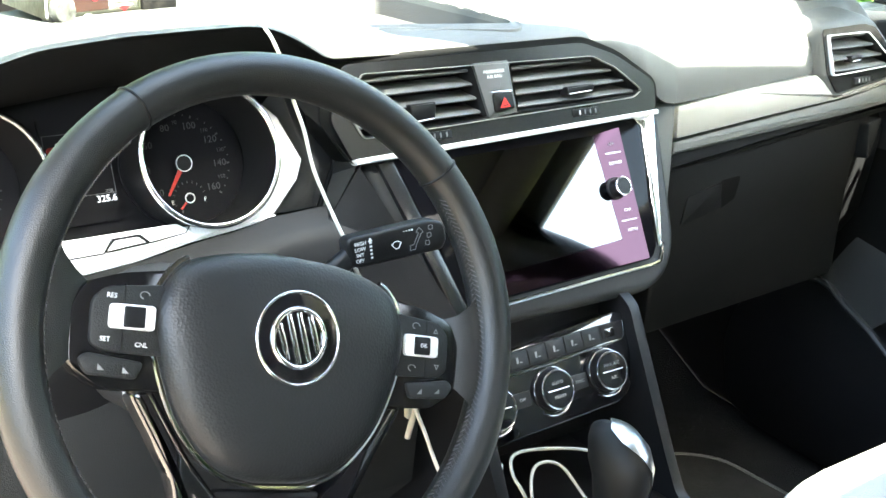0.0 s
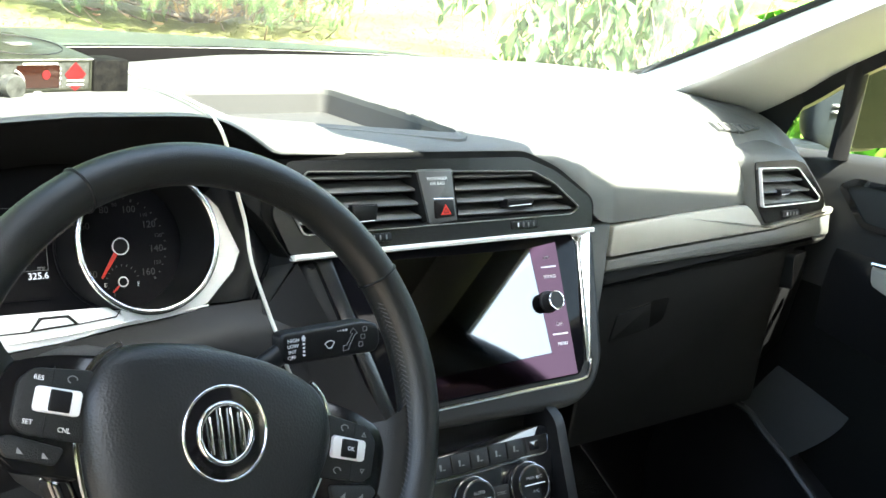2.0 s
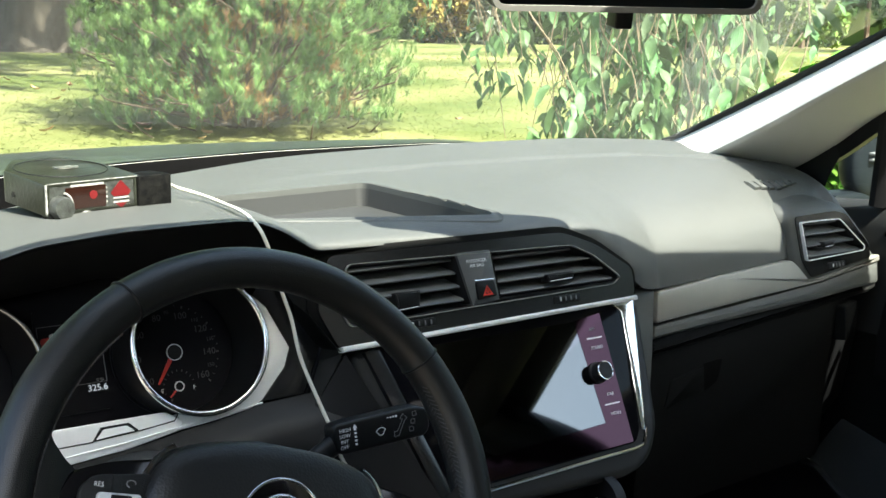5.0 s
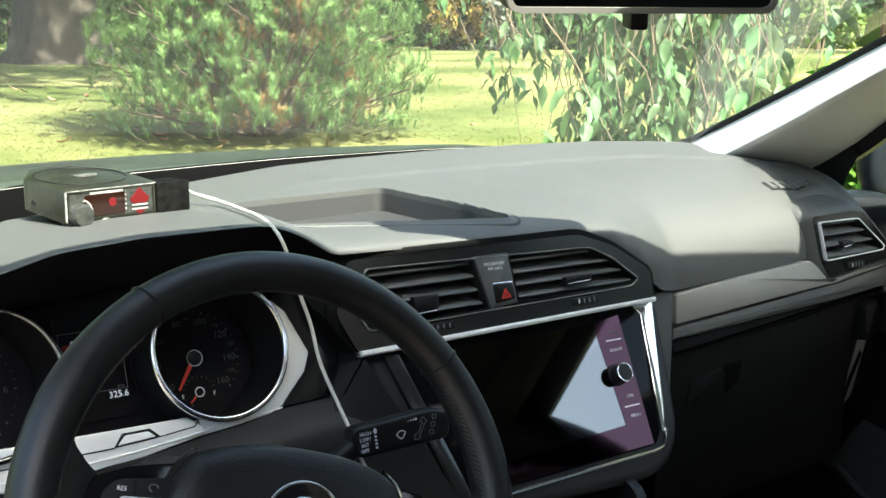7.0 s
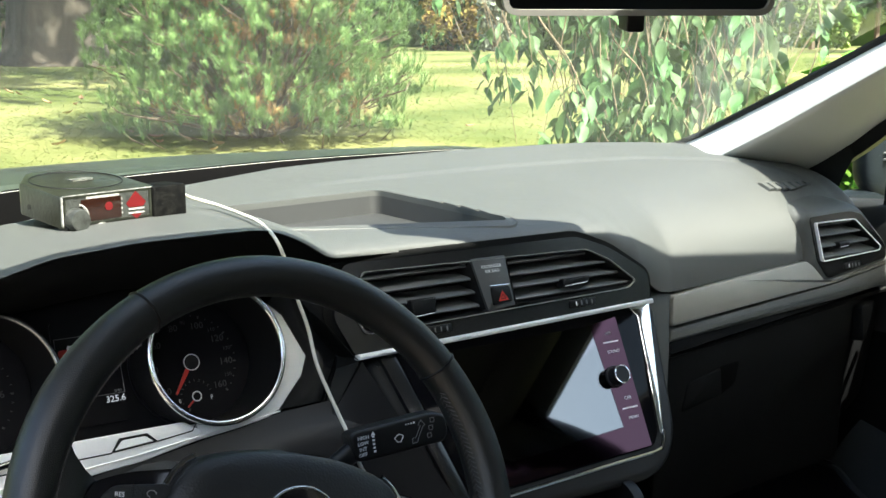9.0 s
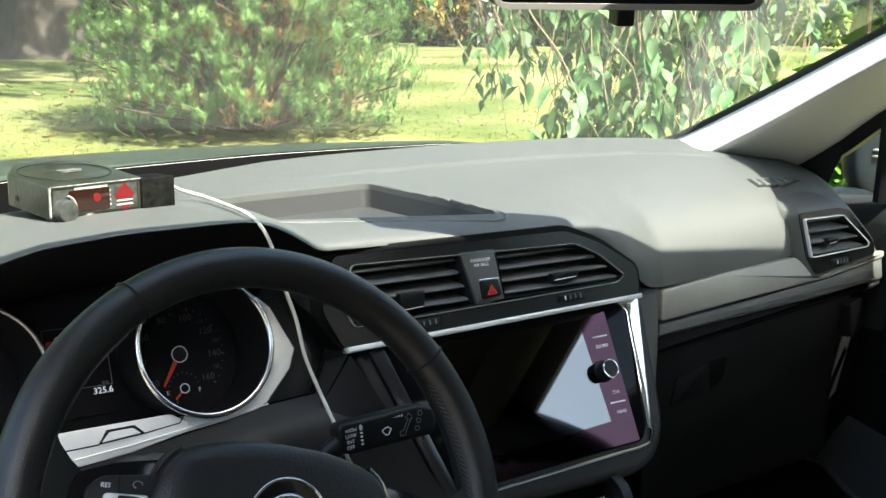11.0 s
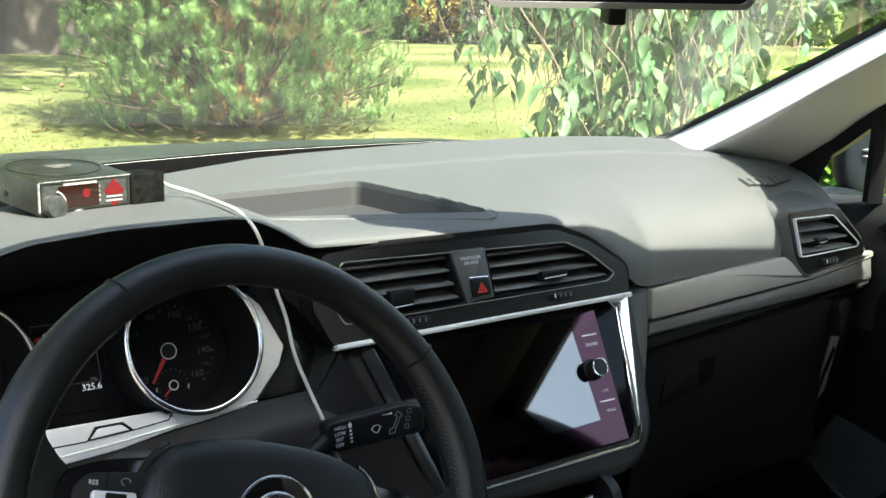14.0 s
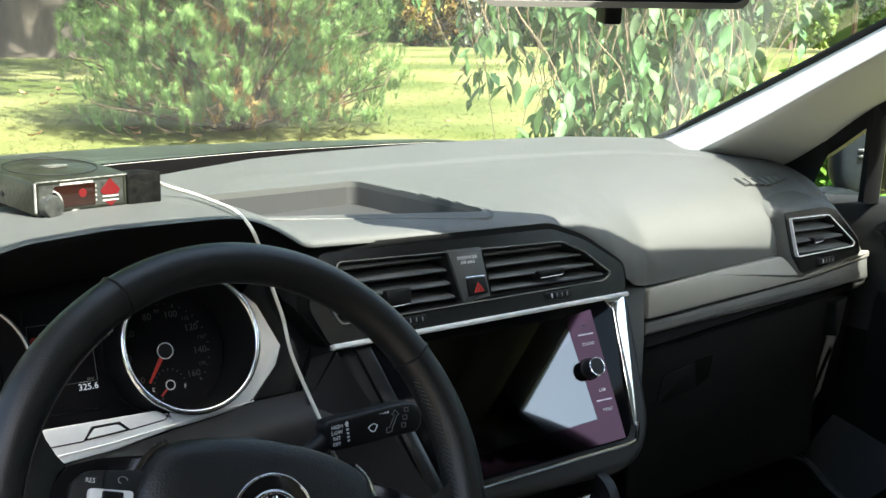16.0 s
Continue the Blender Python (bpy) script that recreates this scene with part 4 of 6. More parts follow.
def old_tree(at, radius, label="thick old tree with furrowed grey-brown bark", way=None, seed=8):
    """way: where the crown leans to, from the trunk; none: all round."""
    tree = thing("tree", label, "tree", at)
    rows = []
    for z, f in ((-0.2, 1.75), (0.0, 1.5), (0.18, 1.22), (0.5, 1.07), (1.0, 1.0), (2.2, 0.95), (4.5, 0.86), (6.5, 0.70)):
        row = []
        for k in range(49):
            a = 2 * math.pi * k / 48
            flute = 1 + (0.05 + 0.10 * max(0, 0.5 - z)) * math.sin(5 * a + 1) + 0.025 * math.sin(13 * a + z * 2) + 0.02 * math.sin(29 * a)
            row.append(at + Vector((radius * f * flute * math.cos(a), radius * f * flute * math.sin(a), z)))
        rows.append(row)
    part("trunk", sheet(rows), OAK, tree, smooth=70)
    verts, faces = [], []
    r = random.Random(seed)
    for i in range(24):
        az, up = r.uniform(0, 6.28), r.uniform(0.35, 0.9)
        end = Vector((math.cos(az) * 6.5, math.sin(az) * 6.5, 6.0 + up * 4.5))
        if way:
            reach = math.sqrt(r.random()) * 3.0
            end = Vector((way[0] + math.cos(az) * reach, way[1] + math.sin(az) * reach, 5.6 + up * 3.0))
        p = [at + q for q in smooth_path([(0, 0, 4.0 + 2 * up), tuple(end * 0.5 + Vector((0, 0, 2.4))), tuple(end)], 5)]
        part("limb", tube(p, [0.22 * (1 - j / len(p)) + 0.03 for j in range(len(p))], 8), OAK, tree)
        for j in range(230 if way else 520):
            c = p[r.randrange(3, len(p))] + Vector((r.gauss(0, 1.3), r.gauss(0, 1.3), r.gauss(0, 0.8)))
            e = Euler((r.uniform(-0.9, 0.9), r.uniform(-0.9, 0.9), r.uniform(0, 6.28))).to_matrix()
            s = r.uniform(0.14, 0.34)
            k = len(verts)
            verts += [c + e @ Vector(v) * s for v in ((-1, 0, 0), (0, -0.55, 0.1), (1, 0, 0), (0, 0.55, 0.1))]
            faces.append((k, k + 1, k + 2, k + 3))
    leaf_mesh("crown", verts, faces, CROWN, tree)


old_tree(outdoors(15.7, 17.0), 0.56)
# Added out of view, only to cast shade on the left of the lawn.
old_tree(outdoors(-12.0, 7.6), 0.30, "unseen leaning tree added to shade the lawn", (3.4, 2.6), 12)

# --- the weeping tree in front of the bonnet: hanging twigs with large pointed leaves ---
LEAF = material("large_green_leaf", (0.070, 0.136, 0.042), 0.58, grain=0.3, grain_scale=120, stain=0.5, stain_scale=8, second=(0.090, 0.165, 0.062), spec=0.3)
ln = LEAF.node_tree
info = ln.nodes.new("ShaderNodeObjectInfo")
hsv = ln.nodes.new("ShaderNodeHueSaturation")
mr = ln.nodes.new("ShaderNodeMapRange")
mr.inputs[3].default_value, mr.inputs[4].default_value = 0.50, 1.45
bs = ln.nodes["Principled BSDF"]
src = bs.inputs["Base Color"].links[0].from_socket
ln.links.new(info.outputs["Random"], mr.inputs[0])
ln.links.new(mr.outputs[0], hsv.inputs["Value"])
ln.links.new(src, hsv.inputs["Color"])
ln.links.new(hsv.outputs[0], bs.inputs["Base Color"])
LEAF_FAR = material("green_leaf_behind", (0.076, 0.146, 0.048), 0.55, grain=0.3, grain_scale=120, stain=0.5, stain_scale=8, second=(0.080, 0.145, 0.06), spec=0.4, random_tint=0.45)
TWIG = material("brown_twig", (0.28, 0.21, 0.135), 0.8, stain=0.5, stain_scale=20)


def leaf_shape(name, droop, fold):
    """A pointed oval leaf that hangs from its stalk at the origin, with a folded midrib."""
    rows = []
    for i in range(13):
        t = i / 12
        w = 0.195 * math.sin(math.pi * t ** 0.80) ** 1.05 * (1 - 0.45 * t ** 3) * (1.07 if i % 2 else 0.95)
        z = -droop * t * t
        wav = 0.035 * math.sin(t * 9 + droop * 20)
        rows.append([Vector((u * w, t + 0.02 * abs(u) * (i % 2), z + fold * abs(u) * w + wav * u)) for u in (-1, 0, 1)])
    b = sheet(rows)
    me = bpy.data.meshes.new(name)
    b.to_mesh(me)
    b.free()
    me.materials.append(LEAF)
    me.polygons.foreach_set("use_smooth", [True] * len(me.polygons))
    return me


LEAVES = [leaf_shape("leaf", d, f) for d, f in ((0.10, 0.35), (0.22, 0.22), (0.03, 0.50), (0.34, 0.30))]


def weeping_tree():
    foot = outdoors(58.0, 5.2)
    tree = thing("weeping_tree", "weeping tree with hanging twigs of large pointed green leaves", "tree", foot)
    r = random.Random(21)
    top = foot + Vector((0.1, 0.05, 2.3))
    part("trunk", tube(smooth_path([foot + Vector((0, 0, -0.1)), foot + Vector((0.03, 0.0, 0.5)), foot + Vector((-0.02, 0.03, 1.2)), top], 5), [0.045] * 6 + [0.038] * 5 + [0.03] * 5, 10), BARK, tree)
    count, rest = 0, bmesh.new()
    zones = [(36.2, 41.4, 7, 12)] * 17 + [(41.0, 46.8, 22, 32)] * 58 + [(46.2, 50.2, 12, 20)] * 20
    for b0, b1, n0, n1 in zones:
        b = r.uniform(b0, b1)
        d = r.uniform(3.2, 4.6)
        low_z = 0.88 + 0.34 * r.random() ** 1.3 + (0.20 * r.random() if n0 < 10 else 0.0)
        g = outdoors(b, d)
        end = Vector((g.x, g.y, low_z))
        lean = Vector((r.gauss(0, 0.16), r.gauss(0, 0.16), 0))
        hang = end + lean + Vector((0, 0, r.uniform(0.55, 0.95)))
        path = smooth_path([top, top.lerp(hang, 0.55) + Vector((0, 0, 0.30)), hang, hang.lerp(end, 0.5) + Vector((r.gauss(0, 0.06), r.gauss(0, 0.06), 0)), end], 9)
        n = len(path)
        part("twig", tube(path, [0.0038 * (1 - j / n) + 0.0010 for j in range(n)], 5), TWIG, tree)
        turn0 = r.uniform(0, 6.28)
        nodes = [1.0] + [1 - 0.52 * r.random() for _ in range(3 if n0 < 10 else 5)]
        for j in range(r.randint(n0, n1)):
            q = min(1.0, max(0.45, r.choice(nodes) + r.gauss(0, 0.012)))
            k = min(n - 2, int(q * (n - 1)))
            p = path[k].lerp(path[k + 1], r.random())
            p = p + Vector((r.gauss(0, 0.028), r.gauss(0, 0.028), r.gauss(0, 0.015)))
            size = r.uniform(0.048, 0.100)
            side = turn0 + (0 if j % 2 else math.pi) + r.gauss(0, 0.9)
            m = Matrix.Translation(p - foot) @ Matrix.Rotation(side, 4, "Z") @ Matrix.Rotation(radians(-r.uniform(28, 84)), 4, "X") @ Matrix.Rotation(r.gauss(0, 0.4), 4, "Y") @ Matrix.Scale(size, 4)
            shape = LEAVES[r.randrange(4)]
            if d < 3.95 and count < 300:
                leaf = new("leaf", shape)
                leaf.parent = tree
                leaf.matrix_basis = m
                count += 1
            else:
                k0 = len(rest.verts)
                rest.from_mesh(shape)
                rest.verts.ensure_lookup_table()
                for v in rest.verts[k0:]:
                    v.co = Matrix.Translation(foot) @ m @ v.co
    tagged(part("leaves_behind", rest, LEAF_FAR, tree, smooth=80), kind="stuff")


weeping_tree()

# --- shrubs and woods far off ---
def far_shrub(name, label, at, wide, high, color, leaf, n, seed, category="shrub", group=""):
    th = thing(name, label, category, at, group=group)
    mat = material(name + "_foliage", color, 0.8, stain=0.6, stain_scale=1.0, random_tint=0.45, spec=0.15)
    r = random.Random(seed)
    verts, faces = [], []
    lobes = [(r.uniform(-0.6, 0.6) * wide, r.uniform(-0.5, 0.5) * wide, r.uniform(0.25, 0.75) * high, r.uniform(0.35, 0.6)) for _ in range(9)]
    for i in range(n):
        lx, ly, lz, lr = lobes[r.randrange(9)]
        v = Vector((r.gauss(0, 1), r.gauss(0, 1), r.gauss(0, 1))).normalized() * (0.75 + 0.3 * r.random())
        c = at + Vector((lx + v.x * lr * wide * 0.75, ly + v.y * lr * wide * 0.75, max(0.05, lz + v.z * lr * high * 0.75)))
        e = Euler((r.uniform(-1.2, 1.2), r.uniform(-1.2, 1.2), r.uniform(0, 6.28))).to_matrix()
        s = leaf * r.uniform(0.6, 1.4)
        k = len(verts)
        verts += [c + e @ Vector(q) * s for q in ((-1, 0, 0), (0, -0.5, 0.12), (1, 0, 0), (0, 0.5, 0.12))]
        faces.append((k, k + 1, k + 2, k + 3))
    leaf_mesh("foliage", verts, faces, mat, th)
    part("stem", tube([at + Vector((0, 0, -0.1)), at + Vector((0.05, 0, high * 0.7))], [0.09, 0.04], 6), BARK, th)


GREEN = (0.055, 0.095, 0.030)
k = 0
for b, d, w, h, c in ((9.5, 24, 2.2, 2.6, (0.035, 0.055, 0.025)), (13.5, 30, 3.0, 3.2, GREEN), (19, 31, 3.0, 4.0, (0.04, 0.07, 0.03)), (24, 32, 3.2, 4.2, GREEN), (29, 31, 3.0, 4.0, (0.045, 0.075, 0.03)),
                      (35.0, 30, 2.6, 3.6, GREEN), (39.5, 31, 3.2, 4.2, (0.05, 0.08, 0.03)), (44, 33, 3.5, 4.4, GREEN), (49, 34, 3.2, 4.0, (0.06, 0.10, 0.035)), (54, 36, 4.0, 4.5, GREEN), (60, 24, 3.0, 3.5, (0.10, 0.16, 0.04)), (66, 12, 2.0, 2.2, (0.09, 0.17, 0.03)), (73, 9, 1.6, 2.0, (0.07, 0.14, 0.03))):
    k += 1
    far_shrub("far_shrub", "loose green shrub at the far edge of the lawn", outdoors(b, d), w, h, c, 0.16, 2200, 40 + k, group="shrubs beyond the lawn")
far_shrub("autumn_shrub", "shrub with orange-yellow autumn leaves", outdoors(34.2, 28), 1.1, 1.3, (0.24, 0.17, 0.05), 0.09, 1800, 91)
far_shrub("silver_shrub", "pale grey-green spreading shrub", outdoors(36.4, 26), 0.9, 2.2, (0.22, 0.24, 0.19), 0.09, 1800, 92)
far_shrub("round_shrub", "rounded yellow-green clipped shrub", outdoors(51.2, 29), 1.1, 1.5, (0.17, 0.24, 0.06), 0.08, 2400, 93)
far_shrub("near_shrub", "bright green leafy plant beside the car", outdoors(54.8, 4.7), 0.50, 0.80, (0.10, 0.23, 0.03), 0.07, 1300, 94)

WOODS = material("far_woods", (0.035, 0.060, 0.022), 0.95, grain=1.0, grain_scale=3, stain=0.9, stain_scale=0.55, second=(0.085, 0.125, 0.04), spec=0.05)
rows = []
for i in range(241):
    a = 2 * math.pi * i / 240
    row = []
    for z, rr in ((0.5, 0.0), (3.0, -1.2), (6.0, 0.3), (9.0, 0.8), (11.5, 2.5), (13.0, 5.0)):
        h = 1 + 0.22 * noise.noise((math.cos(a) * 6, math.sin(a) * 6, 0.3))
        R = 46 + rr + 2.2 * noise.noise((math.cos(a) * 14, math.sin(a) * 14, z * 0.4))
        row.append(Vector((R * math.sin(a), R * math.cos(a), z * h)))
    rows.append(row)
solo("backdrop", sheet(rows), WOODS, "dark green woods all round the garden", "woods", "structure", smooth=80)

# the drive on which the car stands
DRIVE = material("brick_drive", (0.16, 0.13, 0.11), 0.9, grain=0.8, grain_scale=60, stain=0.7, stain_scale=3, second=(0.10, 0.08, 0.07))
rows = [[Vector((-7.0 + 8.1 * i / 18, -9.0 + 11.4 * j / 22, ground_z(-7.0 + 8.1 * i / 18, -9.0 + 11.4 * j / 22) + 0.03)) for i in range(19)] for j in range(23)]
solo("driveway", sheet(rows), DRIVE, "reddish brick drive under the car", "driveway", "structure")

# a brick path beside the lawn, seen past the door mirror
PATH_BRICK = material("red_paving_brick", (0.34, 0.19, 0.13), 0.85, grain=0.6, grain_scale=80, stain=0.6, stain_scale=5, second=(0.24, 0.14, 0.10))
rows = []
for i in range(13):
    row = []
    for j in range(3):
        g = outdoors(60.5 + 1.6 * i, 3.9 + 0.5 * j)
        row.append(g + Vector((0, 0, 0.006)))
    rows.append(row)
solo("path", sheet(rows), PATH_BRICK, "reddish brick garden path", "path", "structure")

# ---- instrument cluster ----
cluster = thing("instrument_cluster", "instrument cluster with two chrome-ringed dials and silver trim", "instrument cluster", (-0.37, 0.28, 0.98))
part("back_plate", prism(DIALS, rounded([(-0.22, 0.085), (0.135, 0.085), (0.165, 0.040), (0.190, -0.012), (0.185, -0.024), (0.165, -0.062), (-0.22, -0.062)], 0.006), -0.05, -0.038), DIAL, cluster)


def polar(cx, cy, r, deg):
    return cx + r * math.cos(radians(deg)), cy + r * math.sin(radians(deg))


DIAL_R = 0.062


def dial(cx, label, numerals, first, step, needle_deg, sub_deg, ring_metal=CHROME):
    """A round dial: ring, sleeve, face, ticks, numerals, needle and small sub-dial."""
    ring = part("dial_ring", tube([DIALS @ Vector((*polar(cx, 0.002, DIAL_R, a), 0.008)) for a in range(0, 360, 5)], 0.0028, 10, closed=True), ring_metal, cluster, label)
    part("dial_sleeve", sheet([[DIALS @ Vector((*polar(cx - k * 0.010, 0.002, DIAL_R - 0.001 - 0.004 * k, a), 0.008 - 0.043 * k)) for k in (0, 1)] for a in range(0, 361, 5)]), BLACK, ring)
    fx = cx - 0.0115
    face = part("dial_face", prism(DIALS, circle(fx, 0.0, 0.057, 48), -0.037, -0.0345), DIAL, cluster, "black printed dial face")
    ticks, small = bmesh.new(), bmesh.new()
    n = len(numerals)
    for i in range((n - 1) * 4 + 1):
        a = first - step * i / 4
        big = i % 4 == 0
        r0, r1, w = (0.0415, 0.0440, 0.0007) if big else (0.0425, 0.0440, 0.0004)
        m = DIALS @ Matrix.Translation((fx, 0, 0)) @ Matrix.Rotation(radians(a), 4, "Z")
        prism(m, rect(r0, -w, r1, w), -0.0345, -0.0341, bm=ticks)
    part("tick_marks", ticks, DIM_PRINT, face)
    for i, s in enumerate(numerals):
        if s:
            x, y = polar(fx, 0.0, 0.0345, first - step * i)
            writing("numeral", s, DIALS, x, y, 0.0088, DIM_PRINT, face, z=-0.0341)
    for i in range(13):
        m = DIALS @ Matrix.Translation((fx + 0.001, -0.031, 0)) @ Matrix.Rotation(radians(200 - 220 * i / 12), 4, "Z")
        prism(m, rect(0.0135, -0.0003, 0.0155, 0.0003), -0.0345, -0.0340, bm=small)
    part("sub_ticks", small, DIM_PRINT, face)
    part("hub_ring", tube([DIALS @ Vector((*polar(fx, 0.0, 0.0072, a), -0.030)) for a in range(0, 360, 15)], 0.0005, 6, closed=True), PRINT, face)
    part("hub", turned(DIALS @ Matrix.Translation((fx, 0, -0.0345)), [(0.0068, 0), (0.0068, 0.004), (0.005, 0.005)], 24), BLACK, face)
    m = DIALS @ Matrix.Translation((fx, 0, 0)) @ Matrix.Rotation(radians(needle_deg), 4, "Z")
    part("needle", prism(m, [(0.007, -0.0020), (0.032, -0.0009), (0.032, 0.0009), (0.007, 0.0020)], -0.033, -0.0322), RED_PRINT, face, "red needle")
    part("sub_hub", tube([DIALS @ Vector((*polar(fx + 0.001, -0.031, 0.0042, a), -0.0335)) for a in range(0, 360, 20)], 0.0006, 6, closed=True), PRINT, face)
    m = DIALS @ Matrix.Translation((fx + 0.001, -0.031, 0)) @ Matrix.Rotation(radians(sub_deg), 4, "Z")
    part("sub_needle", prism(m, rect(0.005, -0.0008, 0.013, 0.0008), -0.034, -0.0335), RED_PRINT, face)
    return face


speedo = dial(0.0685, "chrome dial ring", ["", "20", "40", "60", "80", "100", "120", "140", "160"], 260, 38, 236, 222)
writing("fuel_mark", "E", DIALS, 0.042, -0.033, 0.005, PRINT, speedo, z=-0.0341)
writing("fuel_mark", "F", DIALS, 0.072, -0.034, 0.005, PRINT, speedo, z=-0.0341)
for dx, dy, s in ((-0.001, 0.037, "90"), (0.025, 0.027, "110"), (0.037, 0.008, "130"), (0.034, -0.016, "150")):
    writing("numeral", s, DIALS, 0.057 + dx, dy, 0.0050, FAINT_PRINT, speedo, z=-0.0341)
# The visor's shade on this ring is painted by a darker chrome.
tacho = dial(-0.131, "chrome dial ring, its metal darkened for the visor's shade", ["", "1", "2", "3", "4", "5", "6", "7"], 238, 40, 250, 215, SHADED_CHROME)
writing("temperature_mark", "H", DIALS, -0.119, -0.036, 0.0055, PRINT, tacho, z=-0.0341)
centre = part("centre_display", prism(DIALS, rounded(rect(-0.062, -0.040, -0.004, 0.052), 0.003), -0.038, -0.034), DIAL, cluster, "dark central display")
outline = rect(-0.060, -0.016, -0.006, 0.038)
part("display_outline", frame_ring(DIALS, outline, shrink(outline, 0.0004), -0.034, -0.0337), GREY_PRINT, centre)
writing("trip_reading", "325.6", DIALS, -0.0150, -0.0205, 0.0080, DISPLAY, centre, z=-0.0335)
writing("trip_caption", "trip", DIALS, -0.0120, -0.0135, 0.0045, GREY_PRINT, centre, z=-0.0335)
part("warning_light", prism(DIALS, rounded(rect(-0.058, 0.020, -0.046, 0.028), 0.003), -0.034, -0.0337), RED_PRINT, centre)
part("status_symbol", prism(DIALS, rounded(rect(-0.050, 0.026, -0.040, 0.031), 0.002), -0.034, -0.0335), PRINT, centre)

arc = [polar(0.0685, 0.002, 0.0635, a) for a in range(35, -116, -6)]
part("silver_crescent", prism(DIALS, arc + [(0.040, -0.070), (0.105, -0.064), (0.121, -0.057), (0.149, -0.030), (0.157, -0.013), (0.140, 0.028), (0.128, 0.040)], -0.036, -0.002, 0.001), SILVER, cluster, "pale silver trim beside the dial")
arc2 = [(0.128, 0.0405), (0.141, 0.028), (0.158, -0.013), (0.150, -0.031), (0.122, -0.058)]
part("gloss_wing", prism(DIALS, arc2 + [(0.164, -0.058), (0.185, -0.024), (0.190, -0.012), (0.164, 0.040), (0.150, 0.060)], -0.036, -0.003, 0.001), BEZEL, cluster, "satin black wing")
part("gloss_edge", tube([DIALS @ Vector((x, y, -0.003)) for x, y in ((0.150, 0.062), (0.166, 0.040), (0.1915, -0.012), (0.1865, -0.025), (0.166, -0.0595), (0.120, -0.061), (0.04, -0.072))], 0.0007, 6), BLACK, cluster)
lower = part("silver_strip", prism(DIALS, rounded([(-0.22, -0.048), (-0.07, -0.051), (0.030, -0.052), (0.044, -0.062), (0.040, -0.070), (-0.01, -0.078), (-0.075, -0.083), (-0.22, -0.088)], 0.002), -0.05, 0.0, 0.0015), SILVER, cluster, "pale silver strip with a small button")
part("strip_groove", tube([DIALS @ Vector((x, y, 0.0002)) for x, y in ((-0.22, -0.067), (-0.036, -0.0665), (-0.028, -0.056), (-0.004, -0.056), (0.004, -0.064), (0.036, -0.061), (0.040, -0.056))], 0.0006, 5), BLACK, lower)
key = [(-0.037, -0.0665), (-0.027, -0.0560), (-0.005, -0.0560), (0.004, -0.0645)]
part("button_surround", frame_ring(DIALS, rounded(key, 0.002), shrink(rounded(key, 0.002), 0.0016), -0.002, 0.0010), BLACK, lower)
part("reset_button", prism(DIALS, rounded([(-0.034, -0.0655), (-0.026, -0.0575), (-0.006, -0.0575), (0.001, -0.0635)], 0.002), 0.0, 0.0015, 0.0008), SILVER, lower)
part("strip_lip", tube([DIALS @ Vector((x, y, 0.001)) for x, y in ((-0.22, -0.080), (-0.075, -0.076), (-0.01, -0.072), (0.05, -0.066), (0.12, -0.059))], 0.0008, 6), SILVER, lower)
part("lower_cowl", sheet([[DIALS @ Vector((x, y + 0.004, 0.004)), DIALS @ Vector((x, y - 0.012, 0.016)), DIALS @ Vector((x, y - 0.035, 0.030)), DIALS @ Vector((x, y - 0.07, 0.02)), DIALS @ Vector((x, y - 0.16, -0.02))]
                          for x, y in ((-0.30, -0.094), (-0.22, -0.092), (-0.075, -0.088), (-0.01, -0.082), (0.05, -0.074), (0.12, -0.064), (0.170, -0.062), (0.21, -0.060))]), BLACK, cluster, "dark grey moulding under the dials", smooth=60)

# facets between the dials and the screen
facet = bmesh.new()
a, b, c, d = SCRN @ Vector((-0.182, 0.070, 0.010)), SCRN @ Vector((-0.222, 0.020, -0.012)), SCRN @ Vector((-0.19, -0.13, 0.0)), SCRN @ Vector((-0.112, -0.088, 0.008))
sheet([[a.lerp(b, i / 8).lerp(d.lerp(c, i / 8), j / 12) for j in range(13)] for i in range(9)], facet)
part("side_facet", facet, BLACK, dashboard, "dark leather-grained facet beside the screen")
part("dial_side", sheet([[DIALS @ Vector((0.150, 0.062, -0.005)), VENT @ Vector((-0.196, 0.056, -0.002))], [DIALS @ Vector((0.192, -0.012, -0.004)), VENT @ Vector((-0.204, 0.004, 0.0))], [DIALS @ Vector((0.186, -0.03, -0.004)), SCRN @ Vector((-0.184, 0.071, 0.009))], [DIALS @ Vector((0.168, -0.062, -0.003)), SCRN @ Vector((-0.222, 0.02, -0.012))]]), DOOR_TRIM, dashboard)
part("knee_panel", sheet([[Vector((x, 0.235, 0.945)), Vector((x, 0.20, 0.90)), Vector((x, 0.185, 0.80)), Vector((x, 0.20, 0.70)), Vector((x, 0.28, 0.62))] for x in (-0.75, -0.5, -0.3, -0.13)]), DARK, dashboard, "dark grey knee panel", smooth=60)
part("column_shroud", tube([(-0.372, 0.24, 0.900), (-0.375, 0.12, 0.928), (-0.378, 0.05, 0.955)], [0.075, 0.070, 0.060], 24, flat=0.85), DOOR_TRIM, dashboard, "dark grey-brown steering column shroud", smooth=60)

